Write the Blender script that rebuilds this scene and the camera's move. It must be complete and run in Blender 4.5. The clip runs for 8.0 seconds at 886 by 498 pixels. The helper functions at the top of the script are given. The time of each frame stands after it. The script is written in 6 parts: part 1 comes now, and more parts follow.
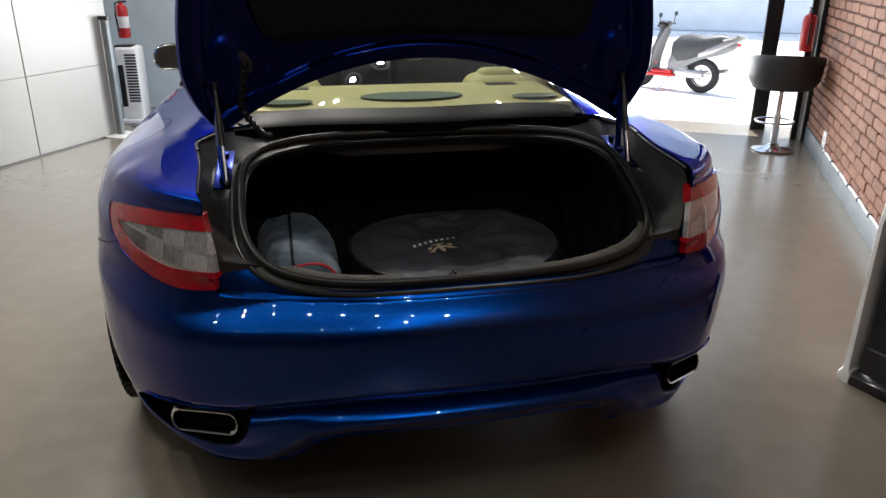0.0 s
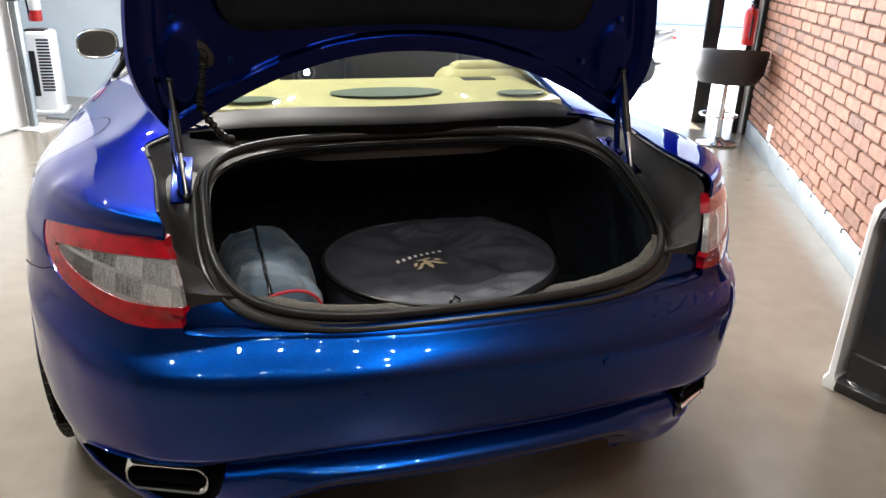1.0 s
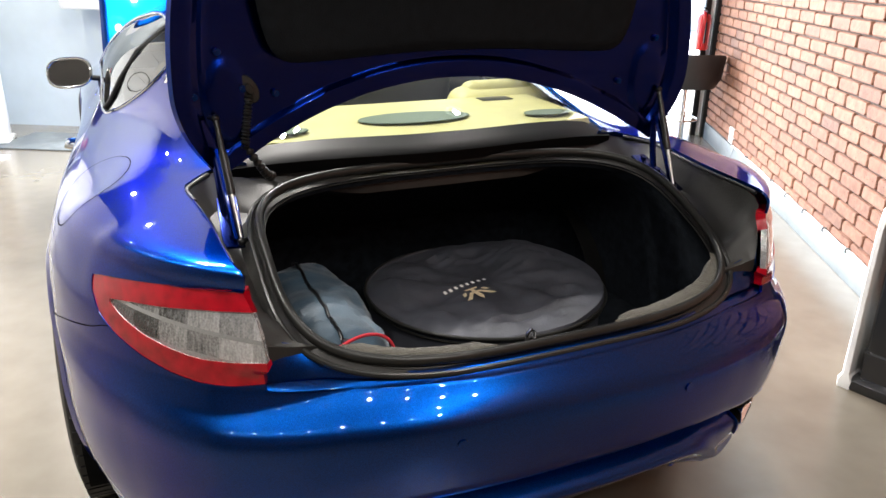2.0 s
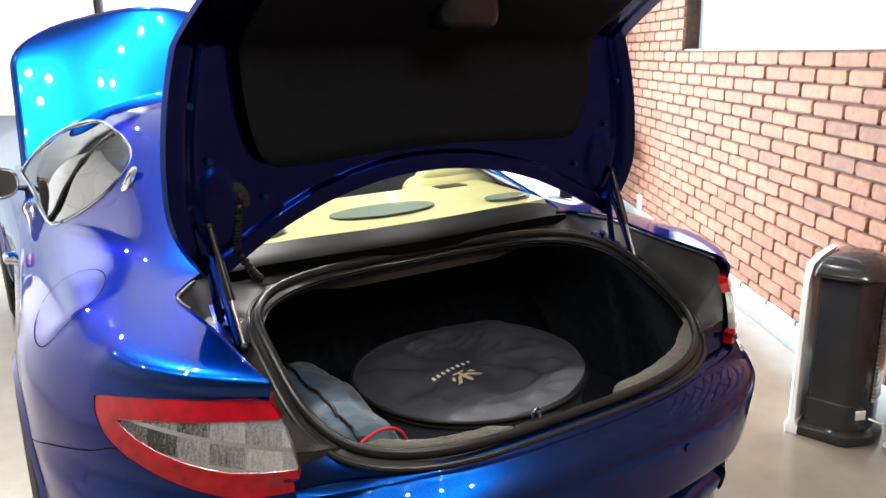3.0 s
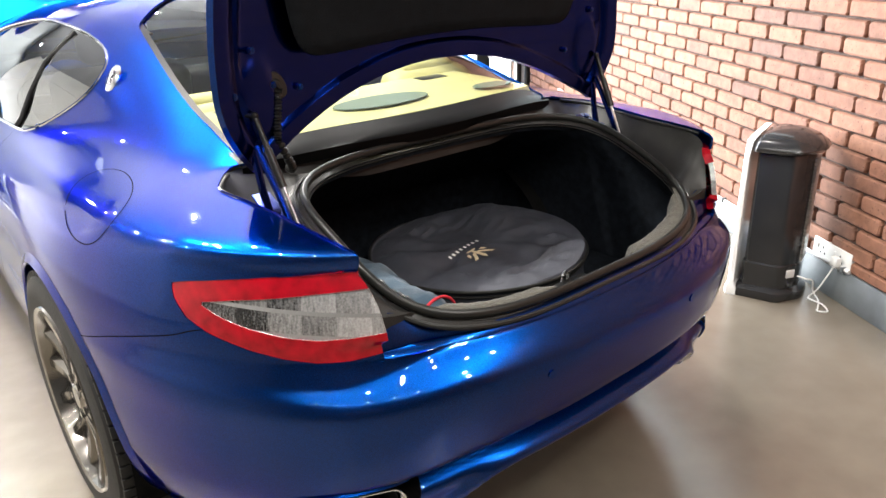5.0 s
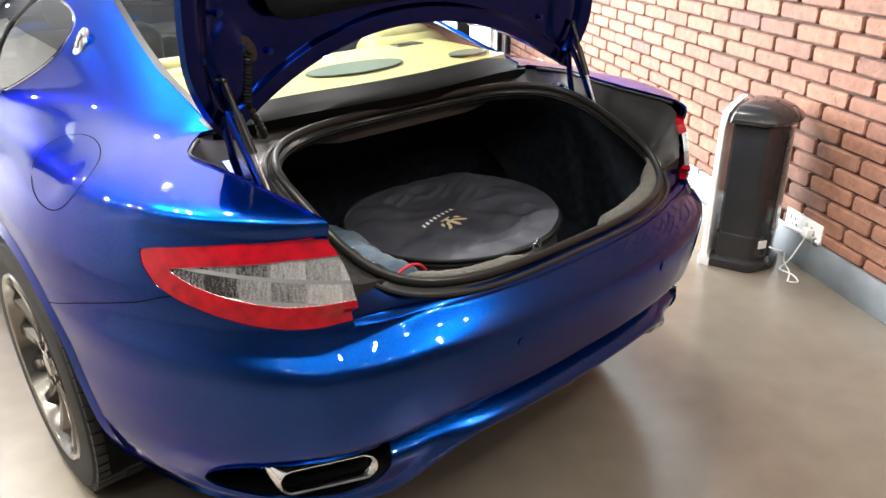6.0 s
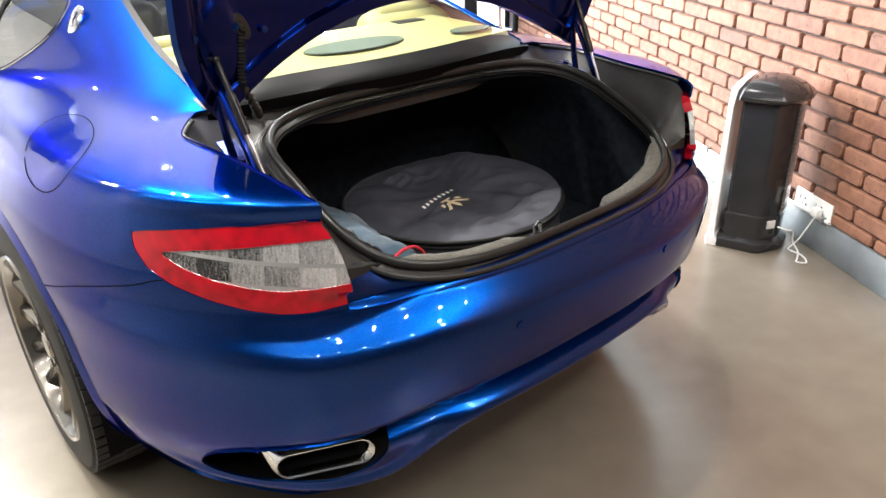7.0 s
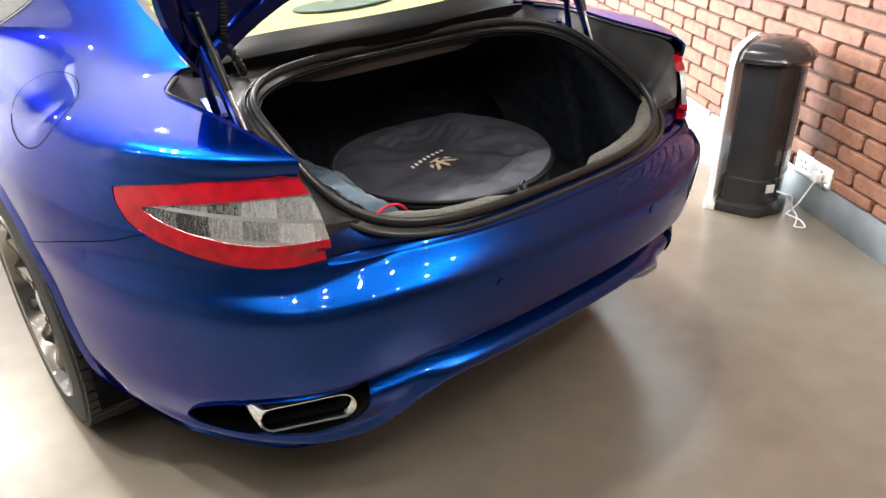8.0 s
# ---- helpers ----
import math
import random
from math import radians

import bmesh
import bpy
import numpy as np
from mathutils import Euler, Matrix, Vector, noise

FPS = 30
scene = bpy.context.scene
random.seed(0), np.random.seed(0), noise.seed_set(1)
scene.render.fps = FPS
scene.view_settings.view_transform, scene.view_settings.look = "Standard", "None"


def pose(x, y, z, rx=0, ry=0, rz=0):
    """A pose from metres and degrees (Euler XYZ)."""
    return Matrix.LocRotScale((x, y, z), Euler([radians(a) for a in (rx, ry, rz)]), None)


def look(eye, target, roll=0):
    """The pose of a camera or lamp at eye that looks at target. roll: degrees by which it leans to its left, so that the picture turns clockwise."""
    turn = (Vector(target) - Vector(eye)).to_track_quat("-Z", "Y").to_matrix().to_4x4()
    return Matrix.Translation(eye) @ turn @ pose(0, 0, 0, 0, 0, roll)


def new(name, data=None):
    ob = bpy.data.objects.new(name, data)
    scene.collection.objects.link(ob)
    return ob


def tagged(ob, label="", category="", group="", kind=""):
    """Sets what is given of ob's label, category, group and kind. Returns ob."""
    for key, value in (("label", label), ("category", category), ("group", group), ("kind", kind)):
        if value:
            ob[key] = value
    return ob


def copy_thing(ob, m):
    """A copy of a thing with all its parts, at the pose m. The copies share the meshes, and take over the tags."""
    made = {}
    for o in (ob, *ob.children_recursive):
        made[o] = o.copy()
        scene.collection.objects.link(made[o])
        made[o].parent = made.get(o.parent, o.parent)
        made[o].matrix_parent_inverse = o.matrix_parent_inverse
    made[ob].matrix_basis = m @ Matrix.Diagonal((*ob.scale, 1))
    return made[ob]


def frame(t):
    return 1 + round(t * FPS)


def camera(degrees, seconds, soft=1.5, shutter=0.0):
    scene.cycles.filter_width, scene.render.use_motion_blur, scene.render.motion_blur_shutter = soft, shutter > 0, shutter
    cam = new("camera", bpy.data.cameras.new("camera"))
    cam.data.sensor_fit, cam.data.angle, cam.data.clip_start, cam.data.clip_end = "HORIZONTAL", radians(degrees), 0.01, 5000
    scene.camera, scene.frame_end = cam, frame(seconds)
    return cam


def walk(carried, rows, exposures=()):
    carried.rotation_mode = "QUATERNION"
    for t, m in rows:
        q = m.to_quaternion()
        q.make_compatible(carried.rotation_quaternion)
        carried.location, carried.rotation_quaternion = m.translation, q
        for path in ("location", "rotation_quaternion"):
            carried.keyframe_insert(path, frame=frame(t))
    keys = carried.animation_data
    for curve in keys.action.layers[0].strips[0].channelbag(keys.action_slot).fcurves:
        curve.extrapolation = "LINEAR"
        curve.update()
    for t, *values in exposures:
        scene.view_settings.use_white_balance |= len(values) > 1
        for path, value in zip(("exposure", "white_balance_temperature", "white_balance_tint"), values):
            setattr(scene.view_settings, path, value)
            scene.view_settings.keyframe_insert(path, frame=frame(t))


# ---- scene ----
from mathutils import interpolate
from mathutils.bvhtree import BVHTree

cam = camera(61.7, 8.0, soft=1.5, shutter=0.0)
PATH = [
    (0, (-0.405, -1.587, 1.403), (-0.001, 0.238, 0.691), 0.4),
    (0.5, (-0.418, -1.423, 1.392), (0.07, 0.393, 0.71), -0.5),
    (1, (-0.507, -1.322, 1.387), (0.086, 0.44, 0.651), 1.8),
    (1.2, (-0.595, -1.289, 1.385), (0.065, 0.453, 0.657), 1.1),
    (2.3, (-0.753, -1.117, 1.421), (0.041, 0.583, 0.728), 1.0),
    (2.5, (-0.777, -1.097, 1.423), (0.077, 0.599, 0.797), 0.8),
    (3, (-0.928, -1.109, 1.452), (0.075, 0.543, 0.937), -1.6),
    (3.5, (-1.011, -1.089, 1.453), (0.058, 0.497, 0.87), -1.1),
    (4, (-1.086, -1.045, 1.443), (0.011, 0.476, 0.75), -0.6),
    (4.5, (-1.237, -1.036, 1.446), (-0.082, 0.406, 0.68), -3.3),
    (4.7, (-1.259, -1.02, 1.444), (-0.075, 0.404, 0.688), -2.0),
    (5.8, (-1.258, -1.045, 1.423), (-0.082, 0.355, 0.613), -1.7),
    (6, (-1.246, -1.04, 1.431), (-0.047, 0.327, 0.598), -1.1),
    (6.5, (-1.211, -1.033, 1.428), (0.001, 0.301, 0.561), -0.9),
    (7, (-1.208, -1.035, 1.427), (-0.046, 0.331, 0.541), -1.5),
    (7.5, (-1.201, -1.057, 1.421), (-0.044, 0.289, 0.499), -1.5),
    (8, (-1.171, -1.086, 1.407), (-0.059, 0.271, 0.447), -1.7),
]
walk(cam, [(t, look(eye, target, roll)) for t, eye, target, roll in PATH],
     exposures=[(0.0, 1.22), (0.5, 1.55), (1.0, 2.32), (1.2, 2.5), (2.3, 2.68), (3.0, 2.74), (4.0, 2.97), (6.0, 3.08), (8.0, 3.15)])

# ---- world and light ----
ROOM = pose(2.118, 0.659, 0, 0, 0, -30)      # room axes: x towards the brick wall, y along it towards the street
CEIL = 2.85

world = bpy.data.worlds.new("world")
scene.world = world
world.use_nodes = True
wn = world.node_tree.nodes
sky = wn.new("ShaderNodeTexSky")
sky.sky_type, sky.sun_disc = "NISHITA", False
sky.sun_elevation, sky.sun_rotation = radians(76), radians(340)
wn["Background"].inputs["Strength"].default_value = 0.15
world.node_tree.links.new(sky.outputs["Color"], wn["Background"].inputs["Color"])
sun = new("sun", bpy.data.lights.new("sun", "SUN"))
sun.data.energy, sun.data.angle, sun.data.color = 5.0, radians(0.5), (1, 0.96, 0.9)
sun.matrix_world = look((6.0, 10.8, 12), (5, 8, 0))

SPOTS_AND_FILL = [(-3.4 + 0.44 * i, y) for y in (-3.75, -2.9) for i in range(8)]
SPOTS_AND_FILL += [(-3.46, -0.31), (-3.30, -0.29), (-3.52, -0.46), (-3.34, -0.49), (-3.44, -0.77), (-2.83, -0.11), (-2.70, -0.06), (-2.68, 0.25), (-2.53, 0.50), (-2.34, 0.74)]
# the rest are unseen spots, added to brighten floor, bricks, panels and recess
SPOTS_AND_FILL += [(-4.7, 1.9), (-3.3, 1.9), (-1.5, 2.2), (-1.5, 0.6), (-1.3, -0.9), (-3.9, -1.8), (-3.1, -1.95), (-5.5, 2.75), (-6.6, 2.75), (-4.8, 0.3), (-4.7, -1.2), (-0.6, -3.3)]


def room(x, y, z):
    return ROOM @ Vector((x, y, z))


for x, y in SPOTS_AND_FILL:
    lamp = new("spot_light", bpy.data.lights.new("spot_light", "AREA"))
    lamp.data.shape, lamp.data.size, lamp.data.color = "DISK", 0.042 if y < -2.1 else 0.055, (1.0, 0.955, 0.90)
    lamp.data.energy = 1.6 if x > -0.7 else 0.48 if y < -2.1 else 4.0 if y < -1.7 else 5.5 if y > 2.5 else 2.4 if x < -4.6 else 3.3 if x < -2.0 else 2.2
    lamp.data.spread = radians(165)
    lamp.location = room(x, y, CEIL - 0.012)
# daylight coming in through the open shop front
door_light = new("daylight", bpy.data.lights.new("daylight", "AREA"))
door_light.data.shape, door_light.data.size, door_light.data.size_y = "RECTANGLE", 3.2, 2.3
door_light.data.spread = radians(140)
door_light.data.energy, door_light.data.color = 150, (0.93, 0.97, 1.0)
door_light.matrix_world = ROOM @ look((-2.9, 4.25, 1.35), (-2.9, 0, 1.0))


# ---- materials ----
def material(name, base, rough=0.5, metal=0.0, coat=0.0, spec=0.5, noise_scale=0.0, noise_amount=0.0, bump=0.0, bump_scale=60.0,
             rough_var=0.0, stain=0.0, stain_scale=1.5, emit=None, strength=1.0, sheen=0.0):
    m = bpy.data.materials.new(name)
    m.use_nodes = True
    nt = m.node_tree
    b = nt.nodes["Principled BSDF"]
    b.inputs["Base Color"].default_value = (*base, 1)
    b.inputs["Roughness"].default_value = rough
    b.inputs["Metallic"].default_value = metal
    b.inputs["Coat Weight"].default_value = coat
    b.inputs["Coat Roughness"].default_value = 0.03
    b.inputs["Specular IOR Level"].default_value = spec
    b.inputs["Sheen Weight"].default_value = sheen
    if emit:
        b.inputs["Emission Color"].default_value = (*emit, 1)
        b.inputs["Emission Strength"].default_value = strength
    co = nt.nodes.new("ShaderNodeTexCoord")
    col = None
    for scale, amount, detail in ((noise_scale, noise_amount, 6), (stain_scale, stain, 4)):
        if amount:
            n = nt.nodes.new("ShaderNodeTexNoise")
            n.inputs["Scale"].default_value, n.inputs["Detail"].default_value = scale, detail
            nt.links.new(co.outputs["Object"], n.inputs["Vector"])
            mp = nt.nodes.new("ShaderNodeMapRange")
            mp.inputs["From Min"].default_value, mp.inputs["From Max"].default_value = 0.3, 0.7
            mp.inputs["To Min"].default_value, mp.inputs["To Max"].default_value = 1 - amount, 1 + amount
            nt.links.new(n.outputs["Fac"], mp.inputs["Value"])
            mul = nt.nodes.new("ShaderNodeVectorMath")
            mul.operation = "SCALE"
            if col is None:
                mul.inputs[0].default_value = base
            else:
                nt.links.new(col, mul.inputs[0])
            nt.links.new(mp.outputs["Result"], mul.inputs["Scale"])
            col = mul.outputs["Vector"]
            if rough_var:
                rr = nt.nodes.new("ShaderNodeMapRange")
                rr.inputs["From Min"].default_value, rr.inputs["From Max"].default_value = 0.3, 0.7
                rr.inputs["To Min"].default_value, rr.inputs["To Max"].default_value = rough - rough_var, rough + rough_var
                nt.links.new(n.outputs["Fac"], rr.inputs["Value"])
                nt.links.new(rr.outputs["Result"], b.inputs["Roughness"])
    if col is not None:
        nt.links.new(col, b.inputs["Base Color"])
    if bump:
        n = nt.nodes.new("ShaderNodeTexNoise")
        n.inputs["Scale"].default_value, n.inputs["Detail"].default_value = bump_scale, 5
        nt.links.new(co.outputs["Object"], n.inputs["Vector"])
        bp = nt.nodes.new("ShaderNodeBump")
        bp.inputs["Strength"].default_value, bp.inputs["Distance"].default_value = bump, 0.004
        nt.links.new(n.outputs["Fac"], bp.inputs["Height"])
        nt.links.new(bp.outputs["Normal"], b.inputs["Normal"])
    return m


def glass_material(name, tint, rough=0.0, ior=1.45):
    m = bpy.data.materials.new(name)
    m.use_nodes = True
    nt = m.node_tree
    for n in list(nt.nodes):
        nt.nodes.remove(n)
    out, mix = nt.nodes.new("ShaderNodeOutputMaterial"), nt.nodes.new("ShaderNodeMixShader")
    tr, gl, fr = nt.nodes.new("ShaderNodeBsdfTransparent"), nt.nodes.new("ShaderNodeBsdfGlossy"), nt.nodes.new("ShaderNodeFresnel")
    tr.inputs["Color"].default_value = (*tint, 1)
    gl.inputs["Roughness"].default_value = rough
    fr.inputs["IOR"].default_value = ior
    nt.links.new(fr.outputs["Fac"], mix.inputs["Fac"])
    nt.links.new(tr.outputs["BSDF"], mix.inputs[1])
    nt.links.new(gl.outputs["BSDF"], mix.inputs[2])
    nt.links.new(mix.outputs["Shader"], out.inputs["Surface"])
    return m


def paint_material():
    """Metallic blue car paint: flake noise under a clear coat."""
    m = material("blue_car_paint", (0.001, 0.03, 0.30), rough=0.28, metal=1.0, coat=1.0)
    nt = m.node_tree
    b = nt.nodes["Principled BSDF"]
    co = nt.nodes.new("ShaderNodeTexCoord")
    v = nt.nodes.new("ShaderNodeTexVoronoi")
    v.inputs["Scale"].default_value = 900
    nt.links.new(co.outputs["Object"], v.inputs["Vector"])
    mp = nt.nodes.new("ShaderNodeMix")
    mp.data_type = "RGBA"
    mp.inputs[6].default_value, mp.inputs[7].default_value = (0.0003, 0.020, 0.135, 1), (0.0008, 0.060, 0.33, 1)
    nt.links.new(v.outputs["Color"], mp.inputs[0])
    nt.links.new(mp.outputs[2], b.inputs["Base Color"])
    b.inputs["Specular Tint"].default_value = (0.015, 0.12, 0.60, 1)
    b.inputs["Coat Roughness"].default_value = 0.012
    b.inputs["Coat IOR"].default_value = 1.36
    return m


def brick_material():
    """Orange-red brick, each one a little different."""
    m = material("red_brick", (0.42, 0.17, 0.09), rough=0.85, bump=0.6, bump_scale=45)
    nt = m.node_tree
    b = nt.nodes["Principled BSDF"]
    co, info, geo = nt.nodes.new("ShaderNodeTexCoord"), nt.nodes.new("ShaderNodeObjectInfo"), nt.nodes.new("ShaderNodeNewGeometry")
    add = nt.nodes.new("ShaderNodeMath")
    add.operation = "ADD"
    nt.links.new(info.outputs["Random"], add.inputs[0])
    nt.links.new(geo.outputs["Random Per Island"], add.inputs[1])
    fr = nt.nodes.new("ShaderNodeMath")
    fr.operation = "FRACT"
    nt.links.new(add.outputs["Value"], fr.inputs[0])
    ramp = nt.nodes.new("ShaderNodeValToRGB")
    r = ramp.color_ramp
    r.elements[0].position, r.elements[0].color = 0.0, (0.150, 0.076, 0.053, 1)
    r.elements[1].position, r.elements[1].color = 1.0, (0.262, 0.124, 0.078, 1)
    for p, c in ((0.12, (0.195, 0.089, 0.056, 1)), (0.35, (0.222, 0.098, 0.060, 1)), (0.75, (0.243, 0.113, 0.069, 1))):
        r.elements.new(p).color = c
    nt.links.new(fr.outputs["Value"], ramp.inputs["Fac"])
    n = nt.nodes.new("ShaderNodeTexNoise")
    n.inputs["Scale"].default_value, n.inputs["Detail"].default_value = 22, 8
    nt.links.new(geo.outputs["Position"], n.inputs["Vector"])
    mp = nt.nodes.new("ShaderNodeMapRange")
    mp.inputs["From Min"].default_value, mp.inputs["From Max"].default_value = 0.3, 0.7
    mp.inputs["To Min"].default_value, mp.inputs["To Max"].default_value = 0.78, 1.2
    nt.links.new(n.outputs["Fac"], mp.inputs["Value"])
    mul = nt.nodes.new("ShaderNodeVectorMath")
    mul.operation = "SCALE"
    nt.links.new(ramp.outputs["Color"], mul.inputs[0])
    nt.links.new(mp.outputs["Result"], mul.inputs["Scale"])
    # small dark pits
    v = nt.nodes.new("ShaderNodeTexNoise")
    v.inputs["Scale"].default_value, v.inputs["Detail"].default_value = 95, 2
    nt.links.new(geo.outputs["Position"], v.inputs["Vector"])
    pit = nt.nodes.new("ShaderNodeMapRange")
    pit.inputs["From Min"].default_value, pit.inputs["From Max"].default_value = 0.66, 0.72
    pit.inputs["To Min"].default_value, pit.inputs["To Max"].default_value = 1.0, 0.35
    nt.links.new(v.outputs["Fac"], pit.inputs["Value"])
    mul2 = nt.nodes.new("ShaderNodeVectorMath")
    mul2.operation = "SCALE"
    nt.links.new(mul.outputs["Vector"], mul2.inputs[0])
    nt.links.new(pit.outputs["Result"], mul2.inputs["Scale"])
    nt.links.new(mul2.outputs["Vector"], b.inputs["Base Color"])
    return m


PAINT = paint_material()
INNER_PAINT = material("thin_blue_inner_paint", (0.0004, 0.010, 0.125), rough=0.26, metal=1.0, coat=0.25, noise_scale=25, noise_amount=0.08)
INNER_PAINT.node_tree.nodes["Principled BSDF"].inputs["Coat Roughness"].default_value = 0.06
BLACK_TRIM = material("black_trim_plastic", (0.022, 0.021, 0.019), rough=0.42, spec=0.4, noise_scale=30, noise_amount=0.2, bump=0.15, bump_scale=220)
RUBBER = material("black_rubber", (0.015, 0.015, 0.0135), rough=0.34, spec=0.4, noise_scale=20, noise_amount=0.2)
TYRE = material("tyre_rubber", (0.013, 0.013, 0.013), rough=0.7, noise_scale=25, noise_amount=0.25, bump=0.2, bump_scale=120)
CARPET = material("black_boot_carpet", (0.012, 0.015, 0.020), rough=0.95, spec=0.1, noise_scale=40, noise_amount=0.4, bump=0.8, bump_scale=400)
GREYCARPET = material("grey_boot_carpet", (0.060, 0.055, 0.038), rough=0.95, noise_scale=60, noise_amount=0.35, bump=1.0, bump_scale=300, sheen=0.3)
CHROME = material("chrome", (0.75, 0.75, 0.75), rough=0.12, metal=1.0)
RIM = material("grey_alloy", (0.20, 0.185, 0.165), rough=0.16, metal=0.9, coat=0.4)
STEEL = material("brushed_steel", (0.55, 0.55, 0.55), rough=0.3, metal=1.0, noise_scale=80, noise_amount=0.08)
GLASS = glass_material("car_glass", (0.52, 0.58, 0.54))
SIDE_GLASS = glass_material("tinted_side_glass", (0.16, 0.17, 0.17), ior=4.0)
DARK = material("black_plastic", (0.006, 0.006, 0.0065), rough=0.32, spec=0.4, noise_scale=10, noise_amount=0.2)
RED_LENS = material("red_lamp_lens", (0.33, 0.0014, 0.009), rough=0.22, spec=0.2, coat=1.0, noise_scale=38, noise_amount=0.30, bump=0.12, bump_scale=160)
CREAM = material("cream_leather", (0.50, 0.44, 0.185), rough=0.5, noise_scale=14, noise_amount=0.08, bump=0.15, bump_scale=180)
GRILLE = material("grey_green_speaker_cloth", (0.09, 0.12, 0.09), rough=0.8, noise_scale=200, noise_amount=0.2)
BRICK = brick_material()
MORTAR = material("dark_mortar", (0.07, 0.045, 0.035), rough=0.95, noise_scale=30, noise_amount=0.3, bump=0.7, bump_scale=90)
FLOOR = material("polished_concrete", (0.182, 0.158, 0.124), rough=0.27, coat=0.4, noise_scale=9, noise_amount=0.07, stain=0.05, stain_scale=1.1, bump=0.05, bump_scale=40)
FLOOR.node_tree.nodes["Principled BSDF"].inputs["Coat Roughness"].default_value = 0.22
WHITE_WALL = material("white_wall_paint", (0.62, 0.61, 0.59), rough=0.6, noise_scale=6, noise_amount=0.03, stain=0.04)
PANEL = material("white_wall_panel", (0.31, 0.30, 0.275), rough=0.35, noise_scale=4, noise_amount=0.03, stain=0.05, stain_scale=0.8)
GREYBLUE = material("grey_blue_wall_paint", (0.52, 0.58, 0.61), rough=0.6, noise_scale=5, noise_amount=0.04, stain=0.05)
CEILING = material("ceiling_paint", (0.14, 0.14, 0.142), rough=0.8, noise_scale=4, noise_amount=0.04)
DARK_WALL = material("dark_grey_wall_paint", (0.05, 0.05, 0.053), rough=0.6, noise_scale=5, noise_amount=0.05, stain=0.06)
SKIRT = material("grey_skirting_paint", (0.16, 0.18, 0.19), rough=0.45, noise_scale=14, noise_amount=0.12, stain=0.2, stain_scale=3)
FROST = material("frosted_window_film", (0.62, 0.72, 0.74), rough=0.35, noise_scale=1.2, noise_amount=0.08)
WHITE_PLASTIC = material("white_plastic", (0.86, 0.86, 0.84), rough=0.3, noise_scale=8, noise_amount=0.03)
GREY_PLASTIC = material("dark_grey_gloss_plastic", (0.022, 0.023, 0.025), rough=0.2, coat=0.3, noise_scale=9, noise_amount=0.12)
RED_PAINT = material("red_enamel", (0.55, 0.02, 0.02), rough=0.3, coat=0.4, noise_scale=8, noise_amount=0.08)
LEATHERETTE = material("black_leatherette", (0.015, 0.015, 0.016), rough=0.45, bump=0.3, bump_scale=150, noise_scale=10, noise_amount=0.2)
BLUE_NYLON = material("blue_grey_nylon", (0.029, 0.064, 0.098), rough=0.6, noise_scale=14, noise_amount=0.2, bump=0.3, bump_scale=250, sheen=0.2)
BLACK_NYLON = material("black_nylon", (0.052, 0.055, 0.068), rough=0.45, spec=0.4, noise_scale=9, noise_amount=0.25, bump=0.3, bump_scale=300)
GOLD_THREAD = material("pale_gold_thread", (0.62, 0.52, 0.34), rough=0.6, noise_scale=200, noise_amount=0.2)
RED_CORD = material("red_piping", (0.6, 0.03, 0.05), rough=0.6)
ASPHALT = material("street_paving", (0.74, 0.73, 0.71), rough=0.85, noise_scale=14, noise_amount=0.15, stain=0.15)
RENDERED = material("pale_building_render", (0.80, 0.79, 0.77), rough=0.8, noise_scale=2, noise_amount=0.06)
PINK = material("pink_sign_paint", (0.75, 0.25, 0.3), rough=0.6, noise_scale=4, noise_amount=0.05)
FELT_TRIM = material("black_printed_glass_edge", (0.0012, 0.0012, 0.0013), rough=0.38, spec=0.12, noise_scale=30, noise_amount=0.2)
LINER_FELT = material("black_lid_felt", (0.0058, 0.0072, 0.0088), rough=0.85, spec=0.15, noise_scale=40, noise_amount=0.25, bump=0.4, bump_scale=350)
GOLD_MIRROR = material("mirror_glass", (0.9, 0.88, 0.8), rough=0.02, metal=1.0)
UNDERSIDE = material("black_underseal", (0.005, 0.005, 0.005), rough=0.95, spec=0.1, noise_scale=15, noise_amount=0.3)
PALE_PLASTIC = material("pale_grey_scooter_plastic", (0.20, 0.21, 0.22), rough=0.35, noise_scale=6, noise_amount=0.06)
GREY_SEAT = material("grey_vinyl", (0.045, 0.048, 0.052), rough=0.5, noise_scale=12, noise_amount=0.15)


# ---- building helpers ----
def finish(name, bm, mat, smooth=True, turn=True):
    me = bpy.data.meshes.new(name)
    if turn:
        bmesh.ops.recalc_face_normals(bm, faces=bm.faces)
    bm.to_mesh(me)
    bm.free()
    for m in mat if isinstance(mat, (list, tuple)) else [mat]:
        me.materials.append(m)
    if smooth:
        me.polygons.foreach_set("use_smooth", [True] * len(me.polygons))
        me.set_sharp_from_angle(angle=radians(38))
    return me


def part(name, bm, mat, parent, label="", m=None, smooth=True, turn=True):
    ob = new(name, finish(name, bm, mat, smooth, turn))
    ob.parent = parent
    if m is not None:
        ob.matrix_basis = m
    if label:
        ob["label"] = label
    return ob


def thing(name, label, category, m=Matrix(), group="", kind="", bm=None, mat=None, smooth=True):
    ob = new(name, finish(name, bm, mat, smooth) if bm else None)
    ob.matrix_basis = m
    return tagged(ob, label, category, group, kind)


